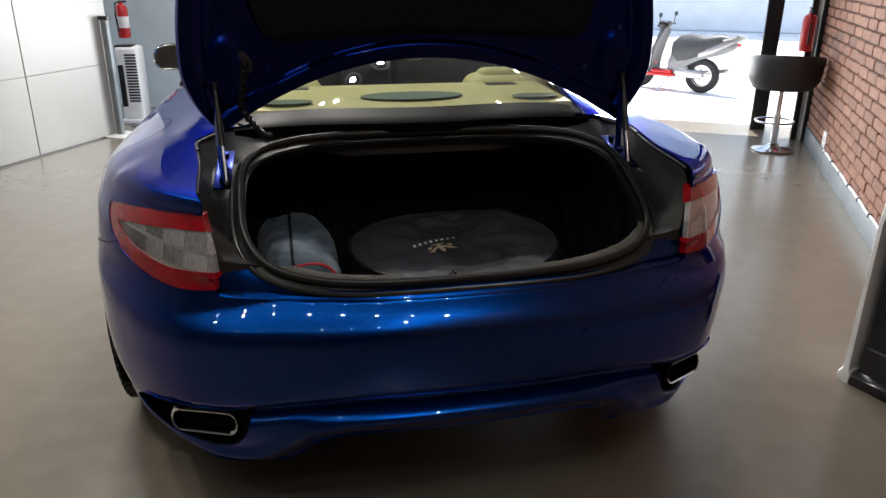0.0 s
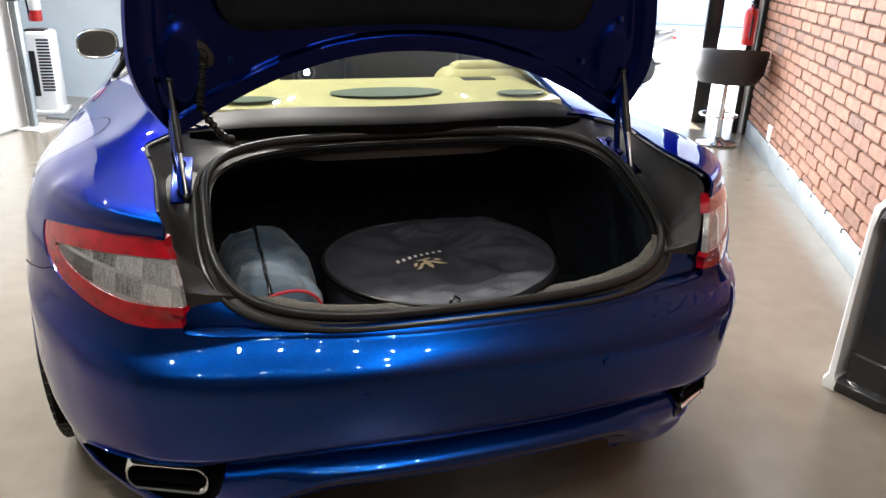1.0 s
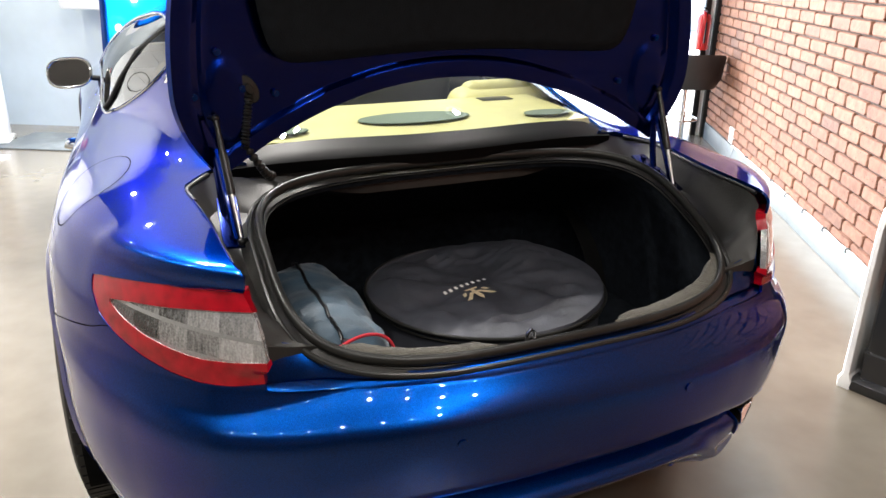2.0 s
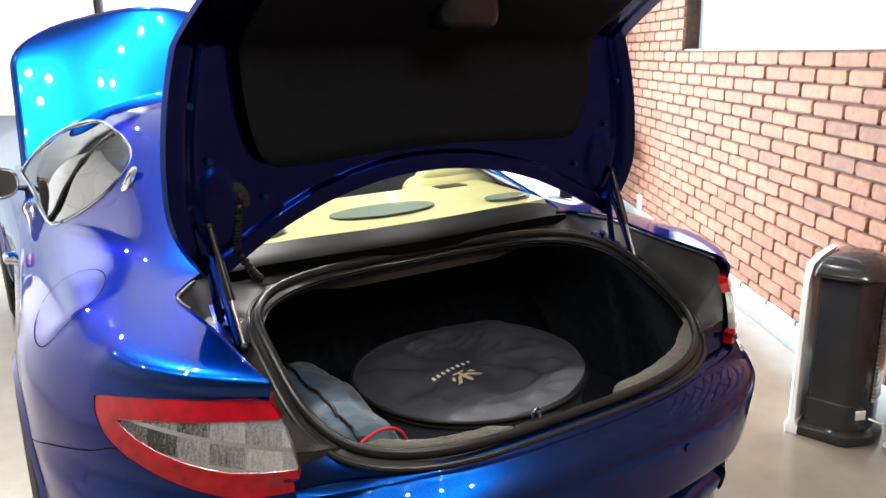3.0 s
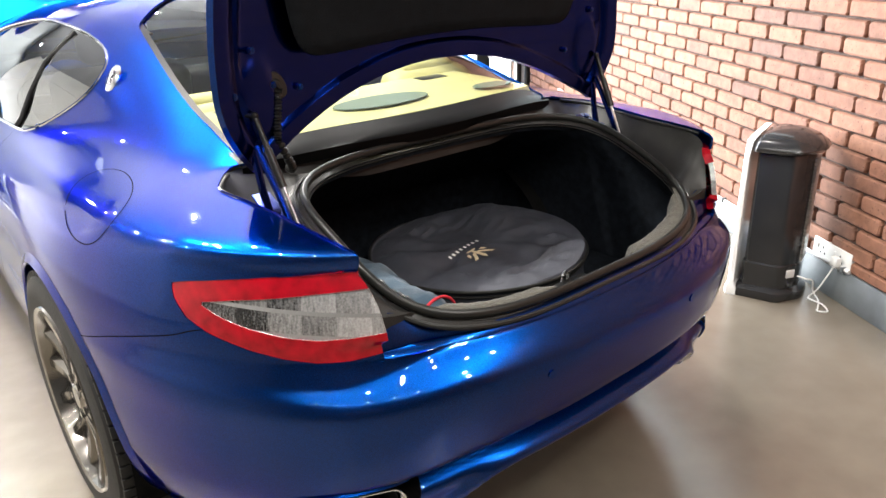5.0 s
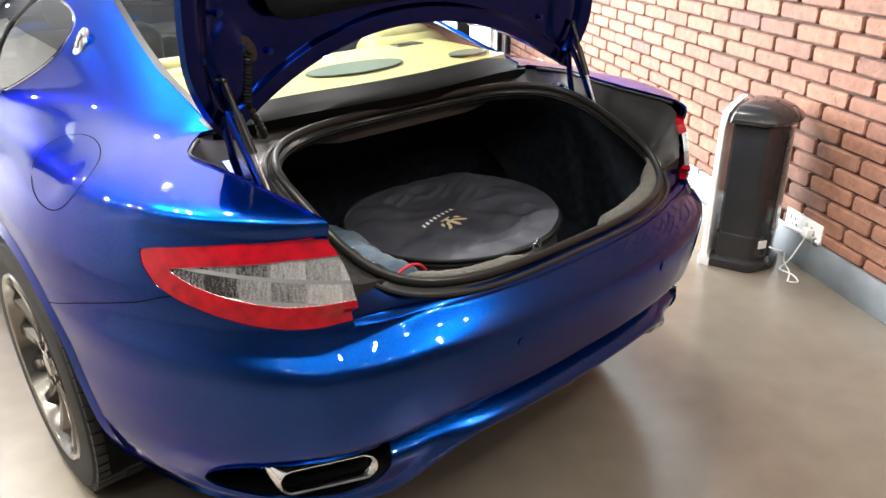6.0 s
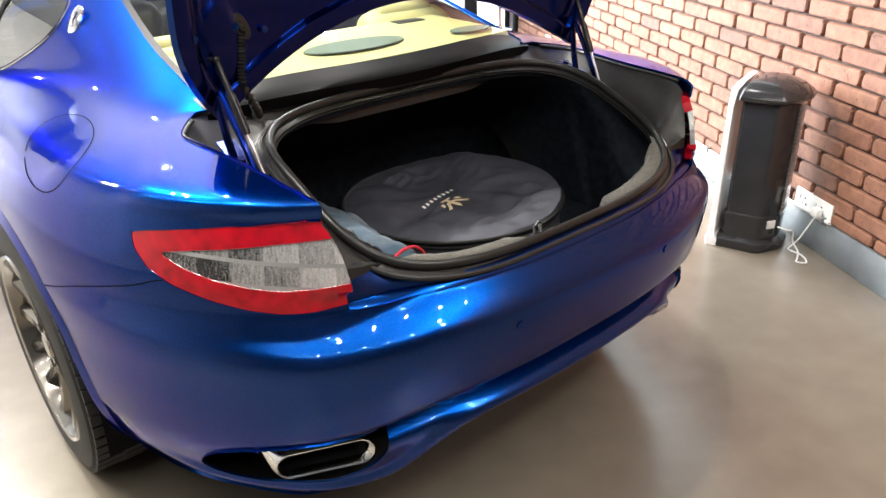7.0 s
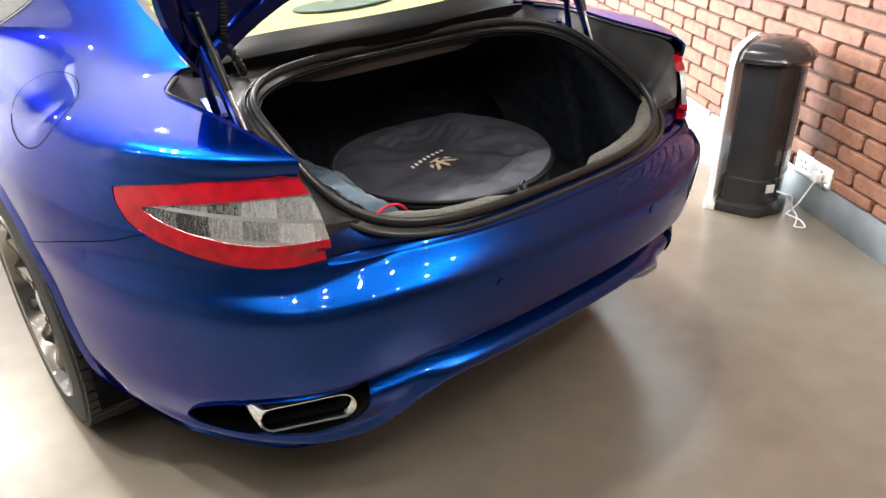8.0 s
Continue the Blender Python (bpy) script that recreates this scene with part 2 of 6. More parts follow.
def box(bm, lo, hi, bevel=0.0, segs=2, m=None):
    """A bevelled box from corner lo to corner hi."""
    v = bmesh.ops.create_cube(bm, size=1)["verts"]
    for p in v:
        p.co = Vector([(a + b) / 2 + c * (b - a) for a, b, c in zip(lo, hi, p.co)])
    if bevel:
        e = list({e for p in v for e in p.link_edges})
        r = bmesh.ops.bevel(bm, geom=e, offset=bevel, segments=segs, profile=0.5, affect="EDGES")
        v = list({p for f in r["faces"] for p in f.verts} | {p for p in v if p.is_valid})
    if m is not None:
        bmesh.ops.transform(bm, matrix=m, verts=[p for p in v if p.is_valid])
    return bm


def rod(bm, a, b, r, r2=None, seg=14, caps=True):
    a, b = Vector(a), Vector(b)
    d = b - a
    m = Matrix.Translation((a + b) / 2) @ d.to_track_quat("Z", "Y").to_matrix().to_4x4()
    bmesh.ops.create_cone(bm, cap_ends=caps, segments=seg, radius1=r, radius2=r if r2 is None else r2, depth=d.length, matrix=m)
    return bm


def tube(bm, pts, r, seg=10, closed=False, squash=1.0):
    """A round tube along a line of points."""
    pts = [Vector(p) for p in pts]
    n = len(pts)
    rings = []
    up = Vector((0, 0, 1))
    for i, p in enumerate(pts):
        a = pts[(i - 1) % n] if closed or i else p
        b = pts[(i + 1) % n] if closed or i < n - 1 else p
        t = (b - a).normalized()
        s = t.cross(up)
        s = s.normalized() if s.length > 1e-4 else Vector((1, 0, 0))
        u = s.cross(t).normalized()
        rr = r(i / (n - 1)) if callable(r) else r
        rings.append([bm.verts.new(p + s * rr * math.cos(k) + u * rr * squash * math.sin(k)) for k in [2 * math.pi * j / seg for j in range(seg)]])
    for i in range(n if closed else n - 1):
        A, B = rings[i], rings[(i + 1) % n]
        for j in range(seg):
            bm.faces.new((A[j], A[(j + 1) % seg], B[(j + 1) % seg], B[j]))
    if not closed:
        bm.faces.new(rings[0])
        bm.faces.new(list(reversed(rings[-1])))
    return bm


def loft(bm, rings, closed=True, cap0=False, cap1=False):
    """Quads between rings of points, all of one length."""
    vs = [[bm.verts.new(p) for p in r] for r in rings]
    n = len(vs[0])
    for A, B in zip(vs, vs[1:]):
        for j in range(n if closed else n - 1):
            bm.faces.new((A[j], A[(j + 1) % n], B[(j + 1) % n], B[j]))
    if cap0:
        bm.faces.new(vs[0])
    if cap1:
        bm.faces.new(vs[-1])
    return vs


def lathe(bm, profile, seg=40, m=Matrix()):
    """A solid of revolution about z from (radius, height) pairs."""
    rings = [[m @ Vector((r * math.cos(a), r * math.sin(a), z)) for a in [2 * math.pi * k / seg for k in range(seg)]] for r, z in profile]
    return loft(bm, rings)


def table(xs, ys):
    """A smooth curve through points: monotone cubic."""
    xs, ys = np.array(xs, float), np.array(ys, float)
    h, s = np.diff(xs), np.diff(ys) / np.diff(xs)
    d = np.zeros(len(xs))
    d[0], d[-1] = s[0], s[-1]
    for i in range(1, len(xs) - 1):
        d[i] = 0 if s[i - 1] * s[i] <= 0 else 3 * (h[i - 1] + h[i]) / ((2 * h[i] + h[i - 1]) / s[i - 1] + (h[i] + 2 * h[i - 1]) / s[i])

    def f(x):
        x = min(max(x, xs[0]), xs[-1])
        i = min(int(np.searchsorted(xs, x, "right")) - 1, len(xs) - 2)
        t = (x - xs[i]) / h[i]
        return float(ys[i] * (1 + 2 * t) * (1 - t) ** 2 + d[i] * h[i] * t * (1 - t) ** 2 + ys[i + 1] * t * t * (3 - 2 * t) + d[i + 1] * h[i] * t * t * (t - 1))
    return f


def carve(bm, f, where=None):
    """Cuts the faces along f = 0. Returns the faces inside (f < 0) and the edges on the line."""
    bm.verts.ensure_lookup_table()
    val = {v: f(v.co) for v in bm.verts}
    for v in val:
        if abs(val[v]) < 1e-6:
            val[v] = 0.0
    mixed = [fc for fc in bm.faces if len(fc.verts) > 3 and min(val[v] for v in fc.verts) < 0 < max(val[v] for v in fc.verts) and (not where or all(where(v.co) for v in fc.verts))]
    bmesh.ops.triangulate(bm, faces=mixed)
    for e in list(bm.edges):
        a, b = e.verts
        if where and not (where(a.co) and where(b.co)):
            continue
        if val[a] * val[b] < 0:
            lo, hi = 0.0, 1.0
            for _ in range(22):
                mid = (lo + hi) / 2
                if (f(a.co.lerp(b.co, mid)) < 0) == (val[a] < 0):
                    lo = mid
                else:
                    hi = mid
            if hi < 0.003:
                val[a] = 0.0
                continue
            if hi > 0.997:
                val[b] = 0.0
                continue
            _, nv = bmesh.utils.edge_split(e, a, hi)
            val[nv] = 0.0
    for face in list(bm.faces):
        z = [v for v in face.verts if val[v] == 0.0]
        if len(z) == 2 and not any(set(e.verts) == set(z) for e in face.edges):
            bmesh.utils.face_split(face, z[0], z[1])
    inside = [fc for fc in bm.faces if (not where or where(fc.calc_center_median())) and all(val[v] <= 0 for v in fc.verts) and any(val[v] < 0 for v in fc.verts)]
    line = [e for e in bm.edges if val[e.verts[0]] == 0 and val[e.verts[1]] == 0]
    return inside, line


def lift_out(bm, faces, keep=False):
    """The faces as a bmesh of their own, taken out of bm."""
    out = bmesh.new()
    made = {}
    for fc in faces:
        for v in fc.verts:
            if v not in made:
                made[v] = out.verts.new(v.co)
        out.faces.new([made[v] for v in fc.verts])
    if not keep:
        bmesh.ops.delete(bm, geom=faces, context="FACES")
    return out


def proud(bm, by, depth):
    """Moves an open sheet out along its normals by that much and gives it an edge of that depth."""
    bm.normal_update()
    for v, n in [(v, v.normal.copy()) for v in bm.verts]:
        v.co += n * by
    rim = [e for e in bm.edges if e.is_boundary]
    nrm = {v: v.normal.copy() for e in rim for v in e.verts}
    r = bmesh.ops.extrude_edge_only(bm, edges=rim)
    new_v = [g for g in r["geom"] if isinstance(g, bmesh.types.BMVert)]
    src = {}
    for e in bm.edges:
        a, b = e.verts
        if a in nrm and b in new_v:
            src[b] = nrm[a]
        if b in nrm and a in new_v:
            src[a] = nrm[b]
    for v in new_v:
        v.co -= src[v] * depth if v in src else Vector()
    return bm


def seam(bm_from, edges, width=0.0011, up=0.0009):
    """A thin dark gap line along edges of a sheet."""
    out = bmesh.new()
    for e in edges:
        a, b = e.verts
        t = (b.co - a.co)
        if t.length < 1e-5:
            continue
        t.normalize()
        face_out = lambda v: v.normal if v.normal.dot(v.co - Vector((0, 1.9, 0.55))) > 0 else -v.normal
        q = [v.co + face_out(v) * up + t.cross(v.normal).normalized() * s * width + t * k for v, s, k in ((a, -1, -width), (a, 1, -width), (b, 1, width), (b, -1, width))]
        out.faces.new([out.verts.new(p) for p in q])
    return out


def poly_f(points, aspect=1.0):
    """Signed distance to a closed outline in 2D (inside negative)."""
    P = np.array(points, float)
    P[:, 0] *= aspect
    Q = np.roll(P, -1, 0)
    D = Q - P
    L = (D * D).sum(1)

    def f(x, y):
        p = np.array((x * aspect, y))
        t = np.clip(((p - P) * D).sum(1) / L, 0, 1)
        d = np.sqrt((((P + D * t[:, None]) - p) ** 2).sum(1)).min()
        c = (P[:, 1] > p[1]) != (Q[:, 1] > p[1])
        with np.errstate(all="ignore"):
            xs = P[:, 0] + (p[1] - P[:, 1]) * D[:, 0] / D[:, 1]
        return -d if int((c & (xs > p[0])).sum()) % 2 else d
    return f


def rounded(points, n=6):
    """Chaikin-rounded closed outline."""
    for _ in range(n and 2):
        points = [q for a, b in zip(points, points[1:] + points[:1]) for q in
                  ((a[0] * .75 + b[0] * .25, a[1] * .75 + b[1] * .25), (a[0] * .25 + b[0] * .75, a[1] * .25 + b[1] * .75))]
    return points


# ---- the car's shape ----
# levels of the lower body: height, half width, rearmost place of the middle
LEVEL = ((0.13, 0.835, 0.02), (0.19, 0.868, -0.03), (0.24, 0.893, -0.06), (0.30, 0.928, -0.085), (0.36, 0.943, -0.108), (0.42, 0.951, -0.122),
         (0.50, 0.954, -0.143), (0.57, 0.952, -0.158), (0.62, 0.953, -0.164), (0.66, 0.954, -0.160), (0.71, 0.953, -0.150),
         (0.78, 0.945, -0.142), (0.84, 0.930, -0.134), (0.88, 0.911, -0.122), (0.905, 0.888, -0.108), (0.922, 0.860, -0.104), (0.930, 0.836, -0.085),
         (0.940, 0.796, 0.10), (0.952, 0.745, 0.30), (0.960, 0.700, 0.375), (0.965, 0.655, 0.42))
half_width = table([a[0] for a in LEVEL], [a[1] for a in LEVEL])
rear_end = table([a[0] for a in LEVEL], [a[2] for a in LEVEL])
YC, YF, NOSE = 0.90, 3.75, 0.97
round_tail = table((0.13, 0.28, 0.45, 0.60, 0.645, 0.68, 0.72, 0.88, 0.905, 0.93, 0.945, 0.965), (2.5, 2.66, 2.80, 2.78, 2.72, 2.58, 2.5, 2.5, 2.7, 2.9, 2.95, 2.5))
belt = table((0.9, 1.25, 1.45, 1.55, 1.65, 1.85, 3.6), (0.0, 0.015, 0.055, 0.085, 0.13, 0.17, 0.17))
shoulder = table((0.85, 0.88, 0.905, 0.922, 0.930, 0.940, 0.952, 0.960, 0.965), (0.0, -0.03, -0.09, -0.08, 0.0, 0.20, 0.48, 0.74, 1.0))
tumble = table((1.3, 1.9), (2.8, 2.0))
waist = table((0.9, 1.5, 2.2, 2.9, 3.6, 4.0), (1.0, 0.975, 0.955, 0.965, 0.985, 0.985))
drop = table((2.4, 2.9, 3.4, 4.0, 4.8), (0.0, 0.015, 0.05, 0.10, 0.20))
roof = table((0.40, 0.50, 0.60, 0.80, 1.0, 1.23, 1.5, 1.8, 2.1, 2.4, 2.7, 3.0, 3.3, 3.45),
             (0.965, 0.990, 1.035, 1.115, 1.190, 1.262, 1.318, 1.346, 1.353, 1.335, 1.260, 1.120, 0.975, 0.92))


def ease(t):
    """A smooth step from 0 to 1."""
    t = min(1.0, max(0.0, t))
    return t * t * (3 - 2 * t)


def plan(u, z):
    """A place on the left lower body: u from 0 (middle of the tail) over 1 (rear wheel) and 2 (front wheel) to 3 (middle of the nose)."""
    w, r, n = half_width(z), rear_end(z), round_tail(z)
    if u <= 1:
        a = u * math.pi / 2
        x, y = w * math.sin(a) ** (2 / n), YC - (YC - r) * math.cos(a) ** (2 / n)
    elif u <= 2:
        y = YC + (u - 1) * (YF - YC)
        x = w * waist(y) + belt(y) * shoulder(z)
    else:
        a = (u - 2) * math.pi / 2
        x, y = (w * waist(YF) + 0.17 * shoulder(z)) * math.cos(a) ** (2 / 2.3), YF + NOSE * math.sin(a) ** (2 / 2.3)
    return x, y, z - drop(y) * (z / 0.965) ** 3


def top_width(y):
    """Half width of the body where the glasshouse stands on it."""
    w, r = half_width(0.965), rear_end(0.965)
    return w * max(0.0, 1 - (max(0.0, YC - y) / (YC - r)) ** 2.5) ** 0.4 if y < YC else w * waist(min(y, YF)) + belt(y)


flow = table((0.4, 0.8, 1.1, 1.5, 1.9, 2.3), (0.85, 1.0, 1.35, 1.95, 2.2, 2.2))


def house(y, k):
    """A place on the left glasshouse: k from 0 (foot) to 1 (middle of the roof)."""
    w, foot = top_width(y), 0.965 - drop(y)
    h = max(roof(y) - foot, 0.004)
    a = k * math.pi / 2
    return w * math.cos(a) ** (2 / tumble(y)), y, foot + h * math.sin(a) ** (2 / flow(y))


def house_x(y, z):
    """Half width of the glasshouse at a height."""
    t = min(1.0, max(0.0, z - 0.965) / (roof(y) - 0.965)) ** (flow(y) / 2)
    return top_width(y) * math.sqrt(max(0.0, 1 - t * t)) ** (2 / tumble(y))


# ---- structure ----
def slab(name, lo, hi, mat, label, bevel=0.0, category=""):
    bm = bmesh.new()
    box(bm, lo, hi, bevel)
    return thing(name, label, category or name.split("_")[0], ROOM, kind="structure", bm=bm, mat=mat, smooth=False)


XL, YB, YS = -5.75, -6.0, 4.3         # panel wall, back wall, shop front
slab("floor", (-9.0, YB - 0.2, -0.12), (1.5, YS + 0.15, 0.0), FLOOR, "polished grey-brown concrete showroom floor with faint stains")
slab("ceiling", (-9.0, YB - 0.2, CEIL), (1.5, YS + 0.3, CEIL + 0.15), CEILING, "plain dark grey showroom ceiling")
# unseen closing wall; its dark grey is chosen to darken the car's reflections
slab("wall_back", (-9.0, YB - 0.2, 0), (1.5, YB, CEIL), DARK_WALL, "unseen plain back wall, kept dark grey to dim reflections")

# brick wall with a window in it
WIN_Y0, WIN_Y1, WIN_Z0, WIN_Z1, WALL_END = -0.26, 2.06, 1.416, 2.35, 3.78
bm = bmesh.new()
for lo, hi in (((0.022, YB, 0), (0.25, WIN_Y0, CEIL)), ((0.022, WIN_Y1, 0), (0.25, WALL_END, CEIL)),
               ((0.022, WIN_Y0, 0), (0.25, WIN_Y1, WIN_Z0)), ((0.022, WIN_Y0, WIN_Z1), (0.25, WIN_Y1, CEIL))):
    box(bm, lo, hi)
brick_wall = thing("wall_east", "orange-red brick wall with dark mortar joints above a grey skirting", "wall", ROOM, kind="structure", bm=bm, mat=MORTAR, smooth=False)

win = thing("window_1", "pale blue frosted blank window set in the brick wall", "window", ROOM, kind="structure")
bm = bmesh.new()
box(bm, (0.115, WIN_Y0, WIN_Z0), (0.125, WIN_Y1, WIN_Z1))
part("pane", bm, FROST, win, smooth=False)
bm = bmesh.new()
box(bm, (0.02, WIN_Y0, WIN_Z0 - 0.002), (0.14, WIN_Y1, WIN_Z0 + 0.006), 0.002)
part("window_sill", bm, SKIRT, win, smooth=False)

bm = bmesh.new()
box(bm, (0.0, YB, 0.0), (0.021, 2.80, 0.142), 0.003)
thing("baseboard", "grey painted skirting at the foot of the brick wall", "skirting", ROOM, kind="structure", bm=bm, mat=SKIRT)
bm = bmesh.new()
box(bm, (0.0, 2.80, 0.0), (0.021, WALL_END, 0.142), 0.003)
thing("baseboard", "pale grey skirting near the shop front", "skirting", ROOM, kind="structure", bm=bm, mat=SKIRT)

# white panel wall
bm = bmesh.new()
box(bm, (XL - 0.25, YB, 0), (XL - 0.012, 2.16, CEIL))
panel_wall = thing("wall_west", "white panelled wall with thin dark joints", "wall", ROOM, kind="structure", bm=bm, mat=DARK, smooth=False)
y = 2.16
rows = [(0.012, 0.6085), (0.6115, 1.2085), (1.2115, 1.8085), (1.8115, 2.4085), (2.4115, CEIL - 0.004)]
ys = [2.155, 1.233] + [1.227 - 1.2 * k for k in range(0, 7)]
for a, b in zip(ys, ys[1:] + [YB]):
    for z0, z1 in rows:
        if a - b < 0.1:
            continue
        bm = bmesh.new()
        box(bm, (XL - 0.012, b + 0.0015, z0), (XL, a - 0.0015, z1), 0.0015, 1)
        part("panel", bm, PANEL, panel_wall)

# recess past the panels: grey-blue wall, and the shop front
slab("wall_recess", (-9.0, 3.35, 0), (-4.75, 3.5, CEIL), GREYBLUE, "pale grey-blue painted wall", category="wall")
slab("wall_side", (-9.2, 2.1, 0), (-9.0, 3.6, CEIL), GREYBLUE, "pale grey-blue painted side wall", category="wall")
slab("wall_header", (-4.75, YS - 0.1, 2.45), (1.5, YS + 0.1, CEIL), WHITE_WALL, "white painted wall over the shop front", category="wall")
slab("wall_corner", (0.02, WALL_END + 0.28, 0), (0.35, YS + 0.1, 2.45), WHITE_WALL, "pale painted wall end beside the shop front", category="wall")
slab("wall_return", (-4.9, 3.5, 0), (-4.75, YS + 0.1, CEIL), WHITE_WALL, "white painted wall end beside the shop front", category="wall")

# shop front frame
door = thing("door_1", "dark grey metal frame of the open shop front", "door frame", ROOM, kind="structure")
for lo, hi in (((-0.41, 4.22, 0.0), (-0.28, 4.30, 2.45)), ((-0.10, 3.86, 0), (-0.055, 3.92, 2.45)), ((-0.02, 3.80, 0), (0.022, 3.88, 2.45)), ((-4.75, 4.22, 0), (-4.69, 4.30, 2.45))):
    bm = bmesh.new()
    box(bm, lo, hi, 0.004)
    part("post", bm, DARK, door)
bm = bmesh.new()
box(bm, (-0.055, 3.885, 0.0), (-0.02, 3.895, 2.45), 0.001)
part("pane", bm, WHITE_PLASTIC, door)
bm = bmesh.new()
box(bm, (-4.75, 4.22, 2.38), (0.02, 4.30, 2.45), 0.004)
part("lintel", bm, DARK, door)

# street outside
bm = bmesh.new()
for v in ((-400, YS + 0.14, -0.06), (400, YS + 0.14, -0.06), (400, 600, -0.06), (-400, 600, -0.06)):
    bm.verts.new(v)
bm.faces.new(bm.verts)
thing("ground", "sunlit pale paved street outside the shop front", "street", ROOM, kind="structure", bm=bm, mat=ASPHALT)
building = thing("building", "pale rendered building across the street", "building", ROOM)
bm = bmesh.new()
box(bm, (-30, 17, -0.06), (22, 24, 9), 0.05)
part("wall", bm, RENDERED, building, smooth=False)
for k in range(9):
    for z0 in (0.9, 4.2):
        bm = bmesh.new()
        box(bm, (-27 + k * 5.2, 16.93, z0), (-24.6 + k * 5.2, 17.02, z0 + 1.7), 0.02)
        part("window", bm, FROST, building, smooth=False)
bm = bmesh.new()
box(bm, (-15.5, 16.7, 2.6), (-9.5, 16.98, 3.5), 0.03)
part("sign_board", bm, PINK, building)


# ---- fittings of the showroom ----
# the unseen added spots get a bezel too
for i, (x, y) in enumerate(SPOTS_AND_FILL):
    if i == 0:
        spot = thing("ceiling_spot", "round white recessed ceiling spotlight, in a set with unseen added ones", "ceiling light", ROOM @ pose(x, y, CEIL), group="ceiling spotlights")
        bm = bmesh.new()
        lathe(bm, [(0.060, -0.002), (0.066, -0.008), (0.082, -0.006), (0.084, 0.0)], seg=28)
        part("bezel", bm, WHITE_PLASTIC, spot)
    else:
        copy_thing(spot, ROOM @ pose(x, y, CEIL))

# cable run along the top of the skirting
bm = bmesh.new()
pts = [(-0.006 - 0.002 * math.sin(k * 1.7), 2.78 - 0.08 * k, 0.152 + 0.003 * math.sin(k * 0.9)) for k in range(45)]
tube(bm, pts, 0.008, seg=8)
conduit = thing("conduit", "white cable clipped along the top of the skirting", "cable", ROOM, bm=bm, mat=WHITE_PLASTIC)
for k in range(0, 12):
    bm = bmesh.new()
    box(bm, (-0.016, -0.006, -0.012), (0.012, 0.006, 0.012), 0.003, m=pose(-0.004, 2.7 - 0.31 * k, 0.153))
    part("clip", bm, SKIRT, conduit)


def socket(y0, y1, z0, z1, two):
    so_ = thing("wall_socket", "white double plug socket on the brick wall" if two else "small white socket plate low on the brick wall", "socket", ROOM)
    bm = bmesh.new()
    box(bm, (0.0, y0, z0), (0.022, y1, z1), 0.004)
    part("plate", bm, WHITE_PLASTIC, so_)
    for k in ((0.27, 0.73) if two else (0.5,)):
        yc, zc = y0 + (y1 - y0) * k, (z0 + z1) / 2
        bm = bmesh.new()
        for dy, dz in ((0, 0.016), (-0.012, -0.008), (0.012, -0.008)):
            box(bm, (-0.0012, yc + dy - 0.003, zc + dz - 0.005), (0.002, yc + dy + 0.003, zc + dz + 0.005))
        part("pin_holes", bm, DARK, so_, smooth=False)
        bm = bmesh.new()
        box(bm, (-0.004, yc + 0.028, zc + 0.004), (0.002, yc + 0.040, zc + 0.028), 0.002)
        part("switch", bm, WHITE_PLASTIC, so_)
    return so_


socket(-0.735, -0.500, 0.130, 0.226, True)
socket(2.83, 2.95, 0.15, 0.27, False)

# tower air heater beside the wall
heater = thing("tower_heater", "dark grey tower air heater with a white front beside the wall", "heater", ROOM @ pose(-0.397, -0.500, 0, 0, 0, 45))
OUT = [(0.0, -0.03), (0.0, -0.21), (0.10, -0.285), (0.20, -0.285), (0.30, -0.21), (0.30, -0.03)]


# corners cut back a little, so that the facets stay flat
facets = [q for a, b in zip(OUT, OUT[1:] + OUT[:1]) for k in (0.10, 0.90) for q in [(a[0] + (b[0] - a[0]) * k, a[1] + (b[1] - a[1]) * k)]]


def heater_ring(grow, z, back=0.0):
    pts = []
    for x, y in facets:
        dx, dy = x - 0.15, y + 0.15
        pts.append((0.15 + dx * (1 + grow / 0.15), -0.15 + dy * (1 + grow / 0.13) - back, z))
    return pts


bm = bmesh.new()
loft(bm, [heater_ring(0.0, 0.0), heater_ring(0.004, 0.010), heater_ring(0.0, 0.036), heater_ring(-0.020, 0.052)], cap0=True, cap1=True)
part("base", bm, GREY_PLASTIC, heater)
bm = bmesh.new()
loft(bm, [heater_ring(-0.022, 0.05), heater_ring(-0.020, 0.150), heater_ring(-0.027, 0.156), heater_ring(-0.027, 0.615), heater_ring(-0.034, 0.628)], cap1=True)
part("housing", bm, GREY_PLASTIC, heater)
bm = bmesh.new()
loft(bm, [heater_ring(-0.03, 0.620), heater_ring(-0.004, 0.632), heater_ring(0.002, 0.648, 0.01), heater_ring(-0.006, 0.668, 0.008), heater_ring(-0.035, 0.694), heater_ring(-0.08, 0.708), heater_ring(-0.12, 0.712)], cap0=True, cap1=True)
part("top_cover", bm, GREY_PLASTIC, heater)
bm = bmesh.new()
rings = []
for z, y0, y1, g_ in ((0.0, -0.045, 0.004, 0.004), (0.03, -0.045, 0.006, 0.004), (0.048, -0.030, -0.002, -0.010), (0.35, -0.028, -0.004, -0.016), (0.60, -0.028, -0.006, -0.022), (0.665, -0.035, -0.008, -0.03), (0.700, -0.055, -0.03, -0.06)):
    rings.append([(0.15 + s_ * (0.15 + g_), y, z) for s_, y in ((-1, y0), (-1, y1 - 0.008), (-0.9, y1), (0.9, y1), (1, y1 - 0.008), (1, y0))])
loft(bm, rings, cap0=True, cap1=True)
part("front_cover", bm, WHITE_PLASTIC, heater, "white front cover")
